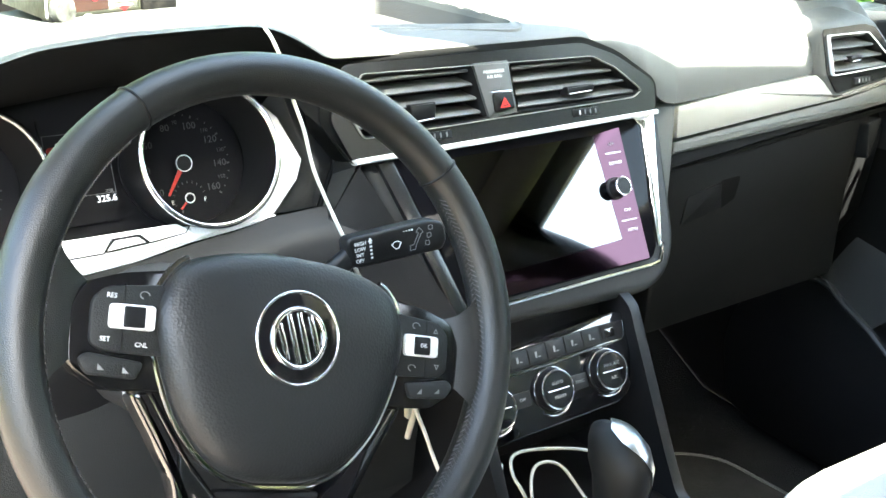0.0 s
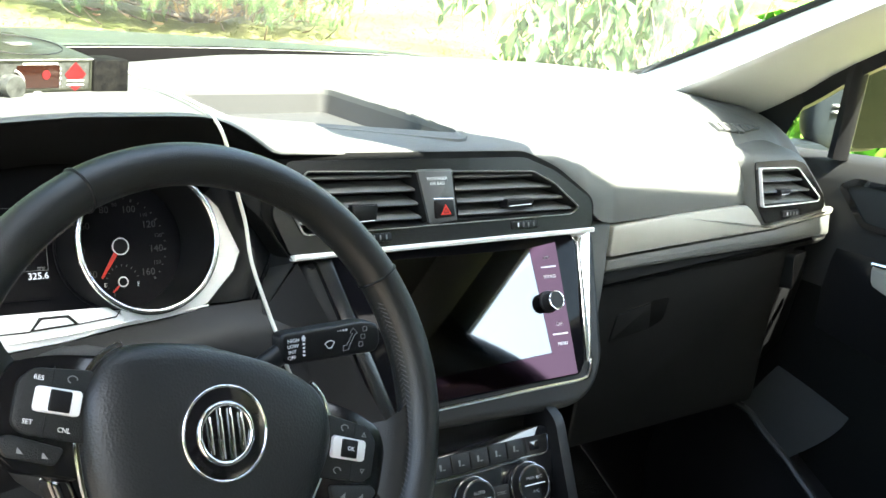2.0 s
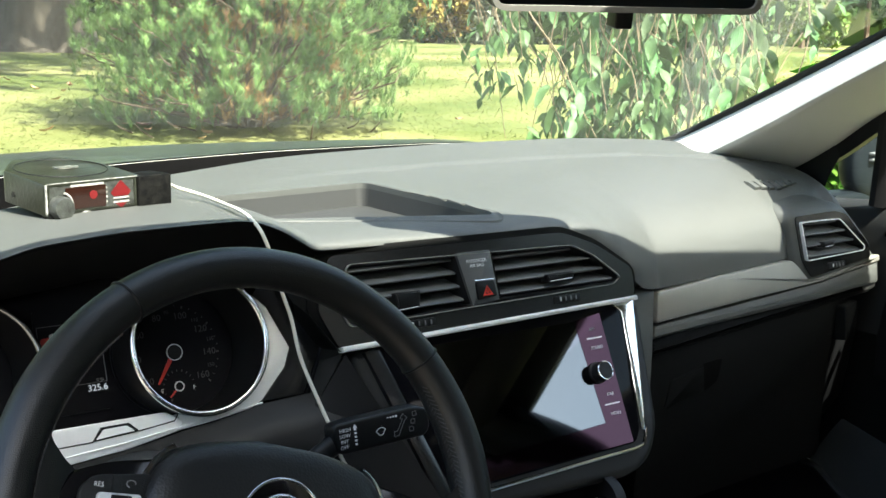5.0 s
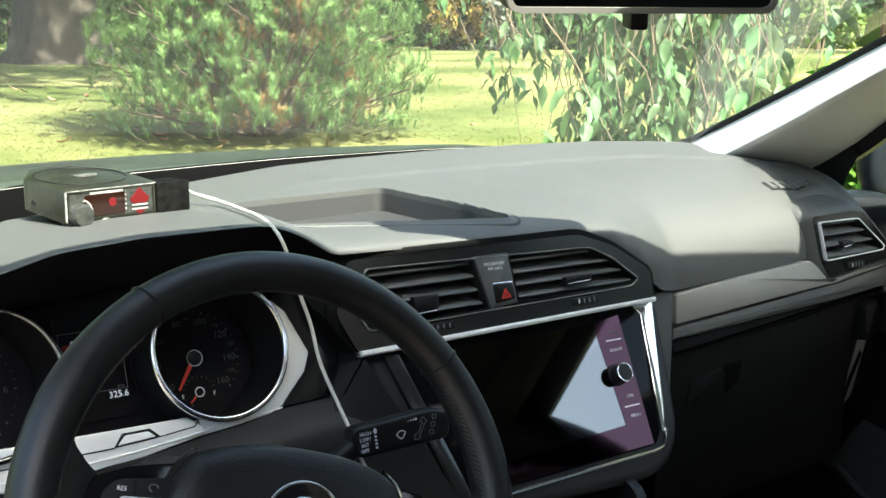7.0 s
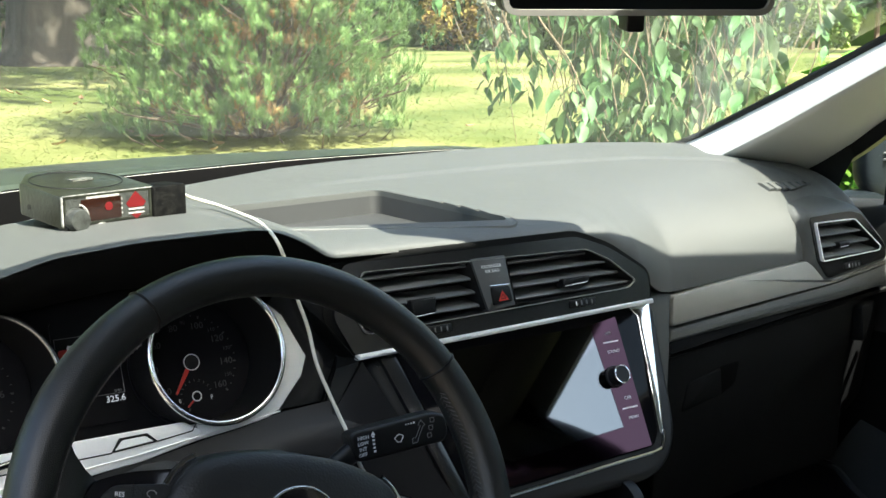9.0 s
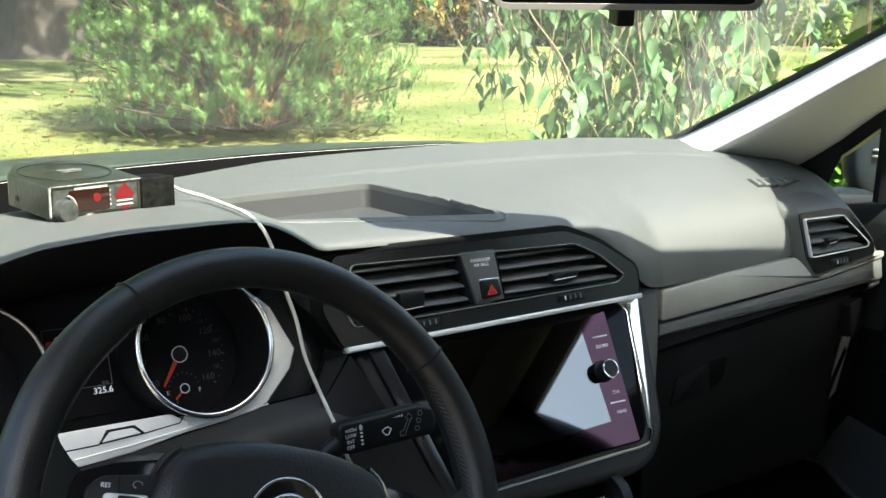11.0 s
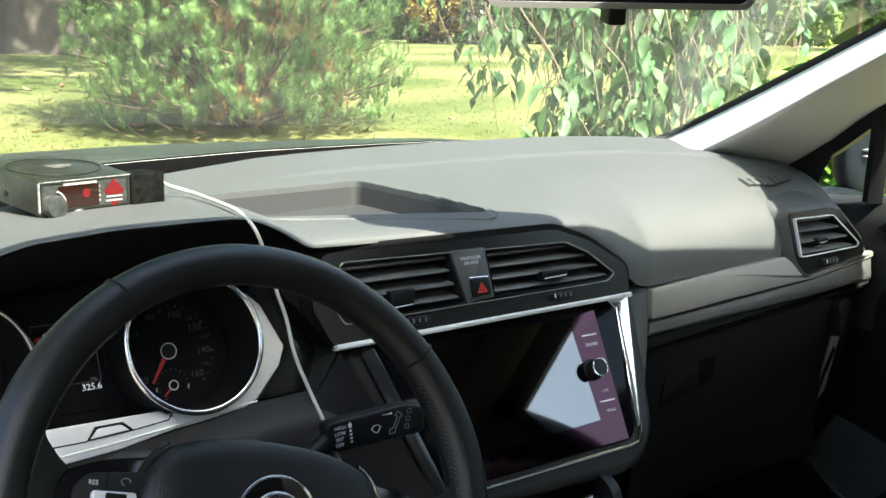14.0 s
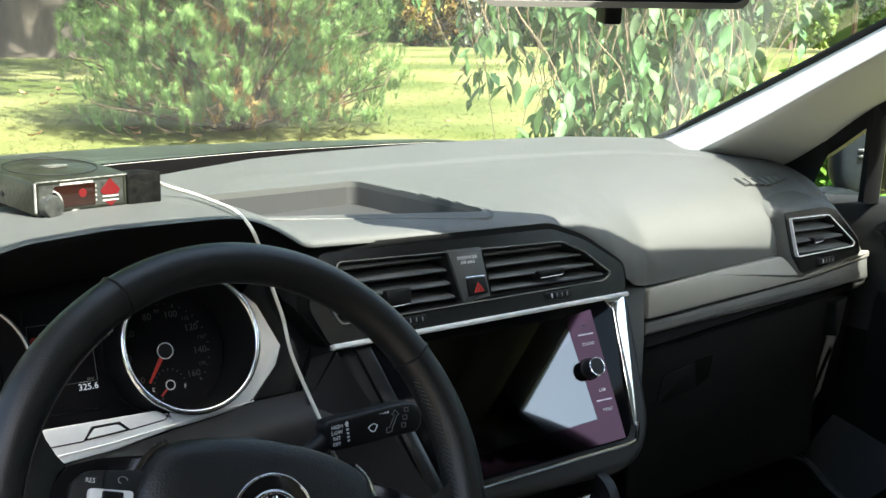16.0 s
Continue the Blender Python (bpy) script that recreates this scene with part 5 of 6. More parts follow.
# ---- air vents ----
def air_vent(m, outline, label, slats, v0, v1, tab, dial_at, inner_r=0.005, framed=True):
    vent = thing("air_vent", label, "air vent", m @ Vector((outline[0][0], outline[0][1], 0)), group="dashboard air vents")
    o = rounded(outline, inner_r, 4)
    part("frame", frame_ring(m, o, shrink(o, 0.0016), -0.004, 0.0065 if framed else 0.0035), SILVER if framed else BLACK, vent)
    i1, i2 = shrink(o, 0.0016), shrink(o, 0.006)
    k = len(i1)
    part("funnel", sheet([[m @ Vector((*i1[j % k], 0.0055)), m @ Vector((*i2[j % k], -0.008)), m @ Vector((*i2[j % k], -0.022 if framed else -0.05))] for j in range(k + 1)]), BLACK, vent)
    part("dark_back", prism(m, i2, -0.024 if framed else -0.052, -0.020 if framed else -0.048), BLACK, vent)
    for s in range(slats):
        v = v0 + (v1 - v0) * (s + 0.5) / slats
        cuts = []
        for j in range(k):
            p, q = i1[j], i1[(j + 1) % k]
            if (p.y - v) * (q.y - v) < 0:
                cuts.append(p.x + (q.x - p.x) * (v - p.y) / (q.y - p.y))
        if len(cuts) < 2:
            continue
        x0, x1 = min(cuts) + 0.001, max(cuts) - 0.001
        sl = bmesh.new()
        rows = []
        for x in (x0, x0 + 0.004, x1 - 0.004, x1):
            e = 0.003 if x in (x0, x1) else 0.0
            rows.append([m @ Vector((x, v + dy, z)) for dy, z in ((-0.0014, 0.001 - e), (-0.0002, 0.0026 - e), (0.0014, 0.0016 - e), (0.0105, -0.019), (0.0080, -0.019), (-0.0014, 0.001 - e))])
        sheet(rows, sl)
        part("slat", sl, SLAT, vent)
    tx, ty, tw, th = tab
    t = part("thumb_tab", prism(m, rounded([(tx - tw, ty - th), (tx + tw, ty - th + 0.001), (tx + tw + 0.003, ty + th), (tx - tw - 0.001, ty + th)], 0.002), -0.004, 0.0085, 0.002), BLACK, vent)
    part("tab_edge", tube([m @ Vector((tx - tw + 0.002, ty - th + 0.001, 0.0080)), m @ Vector((tx + tw - 0.002, ty - th + 0.002, 0.0080))], 0.0005, 6), SILVER, t)
    dx, dy = dial_at
    w = part("thumb_wheel", prism(m, rounded(rect(dx - 0.018, dy - 0.004, dx + 0.018, dy + 0.004), 0.002), -0.002, 0.0055, 0.001), BLACK, vent)
    for j in range(4):
        part("wheel_rib", prism(m, rect(dx - 0.010 + j * 0.007, dy - 0.0022, dx - 0.0090 + j * 0.007, dy + 0.0022), 0.004, 0.0068), PRINT if j == 0 else GREY_PRINT, w)
    return vent


VR = [(0.0085, 0.0390), (0.116, 0.0365), (0.146, 0.0225), (0.180, -0.0045), (0.168, -0.0105), (0.0130, -0.0115)]
VL = [(-0.158, 0.0425), (-0.034, 0.0400), (-0.0220, -0.0140), (-0.163, -0.0165), (-0.174, 0.004)]
air_vent(VENT, VR, "black slatted centre air vent with a chrome edge", 4, -0.0115, 0.0385, (0.094, 0.004, 0.017, 0.0045), (0.101, -0.0195), framed=False)
air_vent(VENT, VL, "black slatted centre air vent nearer the steering wheel", 4, -0.0130, 0.0420, (-0.098, 0.001, 0.013, 0.009), (-0.085, -0.0225), framed=False)
PV = PASS @ Matrix.Translation((0, 0, 0.004))
rv_out = [(0.245, 0.0865), (0.330, 0.088), (0.354, 0.082), (0.402, 0.036), (0.404, 0.018), (0.274, 0.003), (0.2555, 0.028)]
rv_in = [(0.252, 0.079), (0.330, 0.0782), (0.345, 0.0700), (0.388, 0.0360), (0.385, 0.0290), (0.280, 0.0263), (0.261, 0.0270)]
skirt_line = rounded(rv_out, 0.006)
skirt = sheet([[PV @ Vector((*shrink(skirt_line, -g)[i % len(skirt_line)], z)) for g, z in ((-0.001, 0.0005), (0.003, 0.0), (0.009, -0.006), (0.016, -0.020), (0.024, -0.050))] for i in range(len(skirt_line) + 1)])
part("side_vent_surround", skirt, PAD, dashboard, "grey soft surround of the outer vent", smooth=60)
part("side_vent_bezel", frame_ring(PV, rounded(rv_out, 0.006), rounded(rv_in, 0.004), -0.07, 0.002), BEZEL, dashboard, "satin black bezel of the outer vent")
air_vent(PV, [(0.252, 0.079), (0.334, 0.078), (0.388, 0.035), (0.384, 0.029), (0.262, 0.026)], "small slatted outer air vent near the door", 4, 0.024, 0.082, (0.306, 0.045, 0.010, 0.004), (0.325, 0.0155))

# ---- hazard switch ----
haz = thing("hazard_switch", "grey switch panel with a red-triangle hazard button", "switch", VENT @ Vector((0, 0.01, 0)))
part("panel", prism(VENT, rounded([(-0.0335, 0.041), (0.0080, 0.0408), (0.0125, -0.0108), (-0.0215, -0.0132)], 0.001), -0.02, 0.0062, 0.001), SLAT, haz)
part("button", prism(VENT, rounded([(-0.0160, 0.0105), (0.0070, 0.0102), (0.0090, -0.0066), (-0.0155, -0.0085)], 0.003), 0.004, 0.0085, 0.0015), BLACK, haz, "black button")
tri = [(-0.0095, -0.0048), (0.0035, -0.0044), (-0.0032, 0.0058)]
part("triangle", frame_ring(VENT, tri, shrink(tri, 0.0016), 0.0085, 0.0088), RED_PRINT, haz, "red warning triangle")
tri2 = shrink(tri, 0.0024)
part("inner_triangle", frame_ring(VENT, tri2, shrink(tri2, 0.0009), 0.0085, 0.0088), RED_PRINT, haz)
writing("caption", "PASSENGER\nAIR BAG", VENT, -0.0105, 0.0290, 0.0048, PRINT, haz, z=0.0064)
part("chrome_edge", tube([VENT @ Vector((-0.0165, 0.0116, 0.0072)), VENT @ Vector((0.0072, 0.0112, 0.0072))], 0.0005, 5), CHROME, haz)

# ---- infotainment screen ----
info = thing("infotainment_screen", "switched-off glossy touch screen with a chrome-edged frame", "screen", SCRN @ Vector((0, -0.08, 0)))
gl = [(-0.142, 0.074), (0.156, 0.0785), (0.167, 0.070), (0.1485, -0.059), (0.138, -0.072), (-0.100, -0.078)]
part("glass", prism(SCRN, rounded(gl, 0.006, 4), -0.01, 0.0050, 0.0008), SCREEN, info, "black mirror-like glass")
part("button_strip", prism(SCRN, rounded([(0.0985, 0.0665), (0.136, 0.071), (0.1345, -0.0705), (-0.092, -0.0755), (-0.090, -0.0545), (0.1042, -0.0455)], 0.001), 0.004, 0.0054), MAUVE, info, "mauve-tinted border glass with touch buttons")
part("display", prism(SCRN, [(-0.10, 0.066), (0.0980, 0.0662), (0.1038, -0.0452), (-0.0898, -0.0540)], 0.004, 0.0053), LCD, info, "switched-off display mirroring a side window")
knob = part("knob", turned(SCRN @ Matrix.Translation((0.1110, 0.0078, 0.0045)), [(0.0118, 0), (0.0118, 0.003), (0.0105, 0.004), (0.0100, 0.014), (0.0092, 0.0155), (0.0075, 0.0155)], 40), BLACK, info, "black ribbed rotary knob")
part("knob_ring", tube([SCRN @ Vector((0.1110 + 0.0094 * math.cos(q), 0.0078 + 0.0094 * math.sin(q), 0.0195)) for q in (k * math.pi / 18 for k in range(36))], 0.0008, 6, closed=True), CHROME, knob)
part("knob_cap", turned(SCRN @ Matrix.Translation((0.1110, 0.0078, 0.0190)), [(0.0085, 0), (0.0080, 0.0006), (0.002, 0.0008)], 32), GLOSS, knob)
for y0, words in ((0.0545, "APP"), (0.0345, "SOUND"), (-0.0165, "CAR"), (-0.0375, "MENU")):
    writing("button_word", words, SCRN, 0.1195 + (0.0545 - y0) * 0.02, y0, 0.0050, PRINT if y0 < 0.05 else GREY_PRINT, info, z=0.0056)
for y0 in (0.0450, -0.0270):
    part("divider", prism(SCRN, rounded(rect(0.1095, y0 - 0.0006, 0.1305, y0 + 0.0009), 0.0004), 0.005, 0.0058), PRINT, info)
writing("button_word", "PHONE", SCRN, -0.082, -0.020, 0.0052, PRINT, info, z=0.0056)
writing("button_word", "VOICE", SCRN, -0.079, -0.043, 0.0052, PRINT, info, z=0.0056)
part("divider", prism(SCRN, rect(-0.093, -0.0325, -0.073, -0.0315), 0.005, 0.0056), PRINT, info)
part("chrome_wing", prism(SCRN, [(0.158, 0.0805), (0.191, 0.0820), (0.179, 0.030), (0.163, -0.040), (0.1565, -0.062), (0.1510, -0.060), (0.1605, 0.010), (0.1685, 0.068)], -0.01, 0.0045, 0.0015), CHROME, info, "tapering chrome side trim")
part("chrome_foot", tube(smooth_path([SCRN @ Vector(p) for p in ((0.158, -0.058, 0.004), (0.152, -0.071, 0.004), (0.140, -0.0775, 0.004), (0.08, -0.0790, 0.004), (-0.098, -0.0835, 0.004))], 5), 0.0022, 8), CHROME, info)
part("gloss_bar", prism(SCRN, [(-0.160, 0.070), (-0.144, 0.073), (-0.100, -0.080), (-0.114, -0.088)], -0.01, 0.0075, 0.002), BEZEL, info, "satin black side bar")

# ---- climate panel ----
clim = thing("climate_panel", "gloss black climate control panel with three knobs", "control panel", CLIM @ Vector((0, -0.05, 0)))
part("panel", prism(CLIM, rounded([(-0.104, 0.030), (0.090, 0.0445), (0.1075, 0.0365), (0.088, -0.036), (0.072, -0.046), (-0.090, -0.053)], 0.006), -0.04, 0.0, 0.002), GLOSS, clim, "gloss black face")
part("button_tray", prism(CLIM, rounded([(-0.10, 0.010), (0.090, 0.0165), (0.0945, 0.034), (0.060, 0.0345), (-0.10, 0.0305)], 0.003), -0.01, 0.0012), BLACK, clim)
for u in (-0.090, -0.0665, -0.043, -0.0200, 0.003, 0.0262, 0.0495):
    y0 = 0.0235 + u * 0.035
    bt = part("button", prism(CLIM, rounded(rect(u - 0.0108, y0 - 0.0085, u + 0.0108, y0 + 0.0085), 0.001), 0.0, 0.0028, 0.0006), DARK, clim)
    part("button_symbol", prism(CLIM, [(u - 0.003, y0 - 0.003), (u - 0.001, y0 - 0.003), (u - 0.0005, y0 + 0.003), (u - 0.003, y0 + 0.003)], 0.002, 0.0031), GREY_PRINT, bt)
    part("button_symbol", prism(CLIM, rect(u + 0.0005, y0 - 0.003, u + 0.0035, y0 - 0.0018), 0.002, 0.0031), GREY_PRINT, bt)
part("slot", prism(CLIM, rounded(rect(0.0640, 0.0175, 0.0880, 0.0330), 0.001), -0.004, 0.0022), BLACK, clim)
part("slot_cover", prism(CLIM, rounded(rect(0.0675, 0.0200, 0.0800, 0.0295), 0.001), 0.0, 0.0032, 0.0008), GLOSS, clim)
part("chrome_line", tube([CLIM @ Vector(p) for p in ((-0.10, 0.0075, 0.001), (0.0, 0.0105, 0.001), (0.0885, 0.0150, 0.001), (0.0925, 0.0190, 0.001), (0.0950, 0.0330, 0.001))], 0.0010, 6), SHADED_CHROME, clim)


def climate_knob(u, v, words):
    m = CLIM @ Matrix.Translation((u, v, 0.0))
    k = part("knob", turned(m, [(0.0225, 0), (0.0225, 0.0015), (0.0205, 0.002), (0.0195, 0.0095), (0.0185, 0.011), (0.016, 0.011)], 44), BLACK, clim, "black knob with chrome rings")
    for r, h in ((0.0222, 0.0016), (0.0192, 0.0108)):
        part("chrome_ring", tube([m @ Vector((r * math.cos(q), r * math.sin(q), h)) for q in (j * math.pi / 24 for j in range(48))], 0.0008, 6, closed=True), SHADED_CHROME, k)
    part("cap", turned(m, [(0.0178, 0.0105), (0.0175, 0.0116), (0.005, 0.0118)], 36), GLOSS, k)
    part("cap_line", prism(m, rect(-0.013, -0.0005, 0.013, 0.0005), 0.0112, 0.0122), PRINT, k)
    if words:
        writing("cap_word", words[0], m, 0, 0.0065, 0.005, GREY_PRINT, k, z=0.0120)
        writing("cap_word", words[1], m, 0, -0.0070, 0.005, GREY_PRINT, k, z=0.0120)
    part("finger_dip", tube([m @ Vector((0.0255 * math.cos(radians(a)), 0.0255 * math.sin(radians(a)), 0.0004)) for a in range(-125, -54, 10)], 0.0012, 6), SHADED_CHROME, k)


climate_knob(-0.0105, -0.0145, ("AUTO", "MENU"))
climate_knob(0.0600, -0.0120, ("MAX A/C", "A/C"))
climate_knob(-0.082, -0.0175, ("", ""))
for u, v, wd in ((-0.0480, -0.0160, "OFF"), (0.0240, -0.0145, "SYNC")):
    bt = part("small_button", prism(CLIM, rounded(rect(u - 0.0100, v - 0.0075, u + 0.0100, v + 0.0075), 0.0015), 0.0, 0.0020, 0.0006), DARK, clim)
    writing("button_word", wd, CLIM, u, v, 0.0045, GREY_PRINT, bt, z=0.0022)

# ---- centre console, gear selector ----
console = thing("centre_console", "black centre console with an open storage bin", "console", (0, -0.1, 0.40))
for sg, nm in ((1, "side_wall"), (-1, "side_wall")):
    w = bmesh.new()
    prof = [(0.40, 0.865), (0.165, 0.868), (0.146, 0.859), (0.077, 0.718), (0.056, 0.680), (-0.05, 0.672), (-0.30, 0.665), (-0.9, 0.66), (-0.9, 0.38), (0.40, 0.38)]
    mm = plane_at((sg * 0.1035, 0, 0), (0, 1, 0), (0, 0, 1))
    prism(mm, rounded(prof, 0.012), -0.007, 0.007, 0.003, bm=w)
    part(nm, w, BLACK, console)
part("stack_core", block(-0.096, 0.096, 0.190, 0.34, 0.70, 0.885, 0.004), BLACK, console)
part("bin_floor", block(-0.096, 0.096, -0.06, 0.30, 0.655, 0.675, 0.003), BLACK, console)
part("top_plate", block(-0.096, 0.096, -0.90, -0.03, 0.655, 0.690, 0.004), GLOSS, console)
part("socket", prism(plane_at((-0.085, 0.124, 0.735), (1, 0, 0), (0, 0, 1)), rounded(rect(-0.008, -0.006, 0.008, 0.006), 0.001), 0, 0.003), SILVER, console)

sel = thing("gear_selector", "black leather gear selector with a satin chrome strip", "gear lever", (-0.035, 0.0, 0.69))
GS = [(0.0, 0.690, 0.020), (0.0, 0.735, 0.022), (-0.003, 0.765, 0.027), (0.0, 0.782, 0.030), (0.004, 0.797, 0.028), (0.010, 0.808, 0.021), (0.013, 0.8125, 0.010), (0.014, 0.8135, 0.0004)]
rows = []
for y, z, r in GS:
    rows.append([Vector((-0.030 + 0.80 * r * math.cos(a), y + 0.012 + 1.15 * r * math.sin(a), z)) for a in (2 * math.pi * k / 24 for k in range(25))])
part("grip", sheet(rows), GRIP, sel, smooth=70)
rows = []
for (y, z, r), start in zip(GS, (-62, -62, -64, -72, -92, -125, -150, -160)):
    rows.append([Vector((-0.030 + 0.85 * r * math.cos(a), y + 0.012 + 1.20 * r * math.sin(a), z + 0.002)) for a in (radians(start + (50 - start) * k / 12) for k in range(13))])
part("chrome_strip", sheet(rows), SATIN, sel, "satin chrome strip", smooth=70)
part("gaiter", sheet([[Vector((-0.030 + r * math.cos(a), 0.012 + 1.2 * r * math.sin(a), z)) for a in (2 * math.pi * k / 20 for k in range(21))] for r, z in ((0.050, 0.690), (0.040, 0.700), (0.024, 0.730))]), LEATHER, sel, smooth=70)

# ---- steering wheel ----
WU, WV = Vector((0.9949, 0.1009, 0.0)), Vector((-0.037, 0.365, 0.930))
TURN = radians(19)
WHEEL = plane_at((-0.3799, -0.0370, 1.0033), WU * math.cos(TURN) - WV * math.sin(TURN), WU * math.sin(TURN) + WV * math.cos(TURN))
RIM, THICK = 0.1692, 0.0143
wheel = thing("steering_wheel", "black leather steering wheel turned slightly to one side", "steering wheel", WHEEL @ Vector((0, 0, 0)))
rows = []
for i in range(145):
    a = radians(90 + i * 2.5)
    deg = abs(((math.degrees(a) + 180) % 360) - 180)
    side = min(abs(math.degrees(a) % 360 - 0), abs(math.degrees(a) % 360 - 180), abs(math.degrees(a) % 360 - 360))
    fat = 1 + 0.07 * math.exp(-((side - 22) / 16) ** 2)
    row = []
    for j in range(29):
        q = 2 * math.pi * j / 28
        r = RIM + THICK * 0.97 * fat * math.cos(q)
        row.append(WHEEL @ Vector((r * math.cos(a), r * math.sin(a), THICK * 1.06 * fat * math.sin(q))))
    rows.append(row)
rim = part("rim", sheet(rows), LEATHER, wheel, "smooth black leather rim", smooth=70)
for deg in (48, 132, 228, 312):
    a = radians(deg)
    e = Vector((math.cos(a), math.sin(a), 0))
    part("rim_seam", tube([WHEEL @ (e * (RIM + THICK * 0.99 * math.cos(q)) + Vector((0, 0, THICK * 1.08 * math.sin(q)))) for q in (k * math.pi / 14 for k in range(28))], 0.0010, 6, closed=True), BLACK, rim)
stitch_shape = bmesh.new()
for k, deg in enumerate([x * 1.35 for x in range(-36, 32)] + [180 - x * 1.35 for x in range(-36, 32)]):
    for sgn in (1, -1):
        a0, a1 = radians(deg), radians(deg + 0.9 * sgn)
        q0, q1 = radians(150), radians(162)
        qa, qb = (q0, q1)
        off = 0.0 if sgn > 0 else math.radians(13)
        p = [WHEEL @ Vector(((RIM + THICK * 1.055 * math.cos(q + off)) * math.cos(a), (RIM + THICK * 1.055 * math.cos(q + off)) * math.sin(a), THICK * 1.15 * math.sin(q + off))) for a, q in ((a0, qa), (a1, qb))]
        tube(p, 0.00045, 4, bm=stitch_shape)
tagged(part("stitching", stitch_shape, STITCH, rim, "grey thread stitching"), kind="stuff")
# airbag cover: a cushion with a domed face
half = [(0, 0.051), (0.040, 0.0480), (0.074, 0.0365), (0.0890, 0.010), (0.0850, -0.020), (0.0700, -0.056), (0.0450, -0.083), (0.0200, -0.0925), (0, -0.0935)]
contour = [Vector((p.x, p.y)) for p in smooth_path([(x, y, 0) for x, y in half], 5)]
contour = contour + [Vector((-p.x, p.y)) for p in reversed(contour[1:-1])]
rows = []
for f, z in ((1.0, -0.020), (1.0, -0.004), (0.992, 0.001), (0.972, 0.0055), (0.94, 0.0085), (0.88, 0.0115), (0.78, 0.0140), (0.64, 0.0158), (0.46, 0.0168), (0.25, 0.0172), (0.02, 0.0172)):
    rows.append([WHEEL @ Vector((p.x * f, (p.y + 0.02) * f - 0.02, z)) for p in contour])
cover = part("airbag_cover", sheet(rows, closed_u=True), AIRBAG, wheel, "grained black airbag cover", smooth=60)
k0 = next(i for i, p in enumerate(contour) if p.x > 0.05 and p.y < 0.043)
chain = [p for p in contour[k0:] if not (p.y > 0.040)]
part("chrome_edge", tube([WHEEL @ Vector((p.x * 1.022, (p.y + 0.02) * 1.022 - 0.02, -0.001)) for p in chain], 0.0021, 8), CHROME, wheel, "chrome line round the cover")
EM = WHEEL @ Matrix.Translation((0.0, -0.0025, 0.0165)) @ Matrix.Scale(0.96, 4)
part("badge_plate", turned(EM, [(0.0305, -0.004), (0.0305, 0.0006), (0.029, 0.0008)], 48), GLOSS, cover, "black round badge")
part("badge_ring", hoop(EM, 0.0305, 0.0011, 0.0008), CHROME, cover)
part("badge_inner_ring", hoop(EM, 0.0192, 0.0017, 0.0015), CHROME, cover)
for x0, y0, x1, y1 in ((-0.0150, 0.0085, -0.0075, -0.0150), (-0.0085, 0.0150, 0.0010, -0.0165), (-0.0010, 0.0165, 0.0085, -0.0150), (0.0075, 0.0150, 0.0150, -0.0085)):
    d = Vector((x1 - x0, y1 - y0)).normalized() * 0.0016
    part("badge_bar", prism(EM, [(x0 - d.y, y0 + d.x), (x0 + d.y, y0 - d.x), (x1 + d.y, y1 - d.x), (x1 - d.y, y1 + d.x)], 0.0, 0.0026, 0.0006), CHROME, cover, "plain slanted chrome bar")

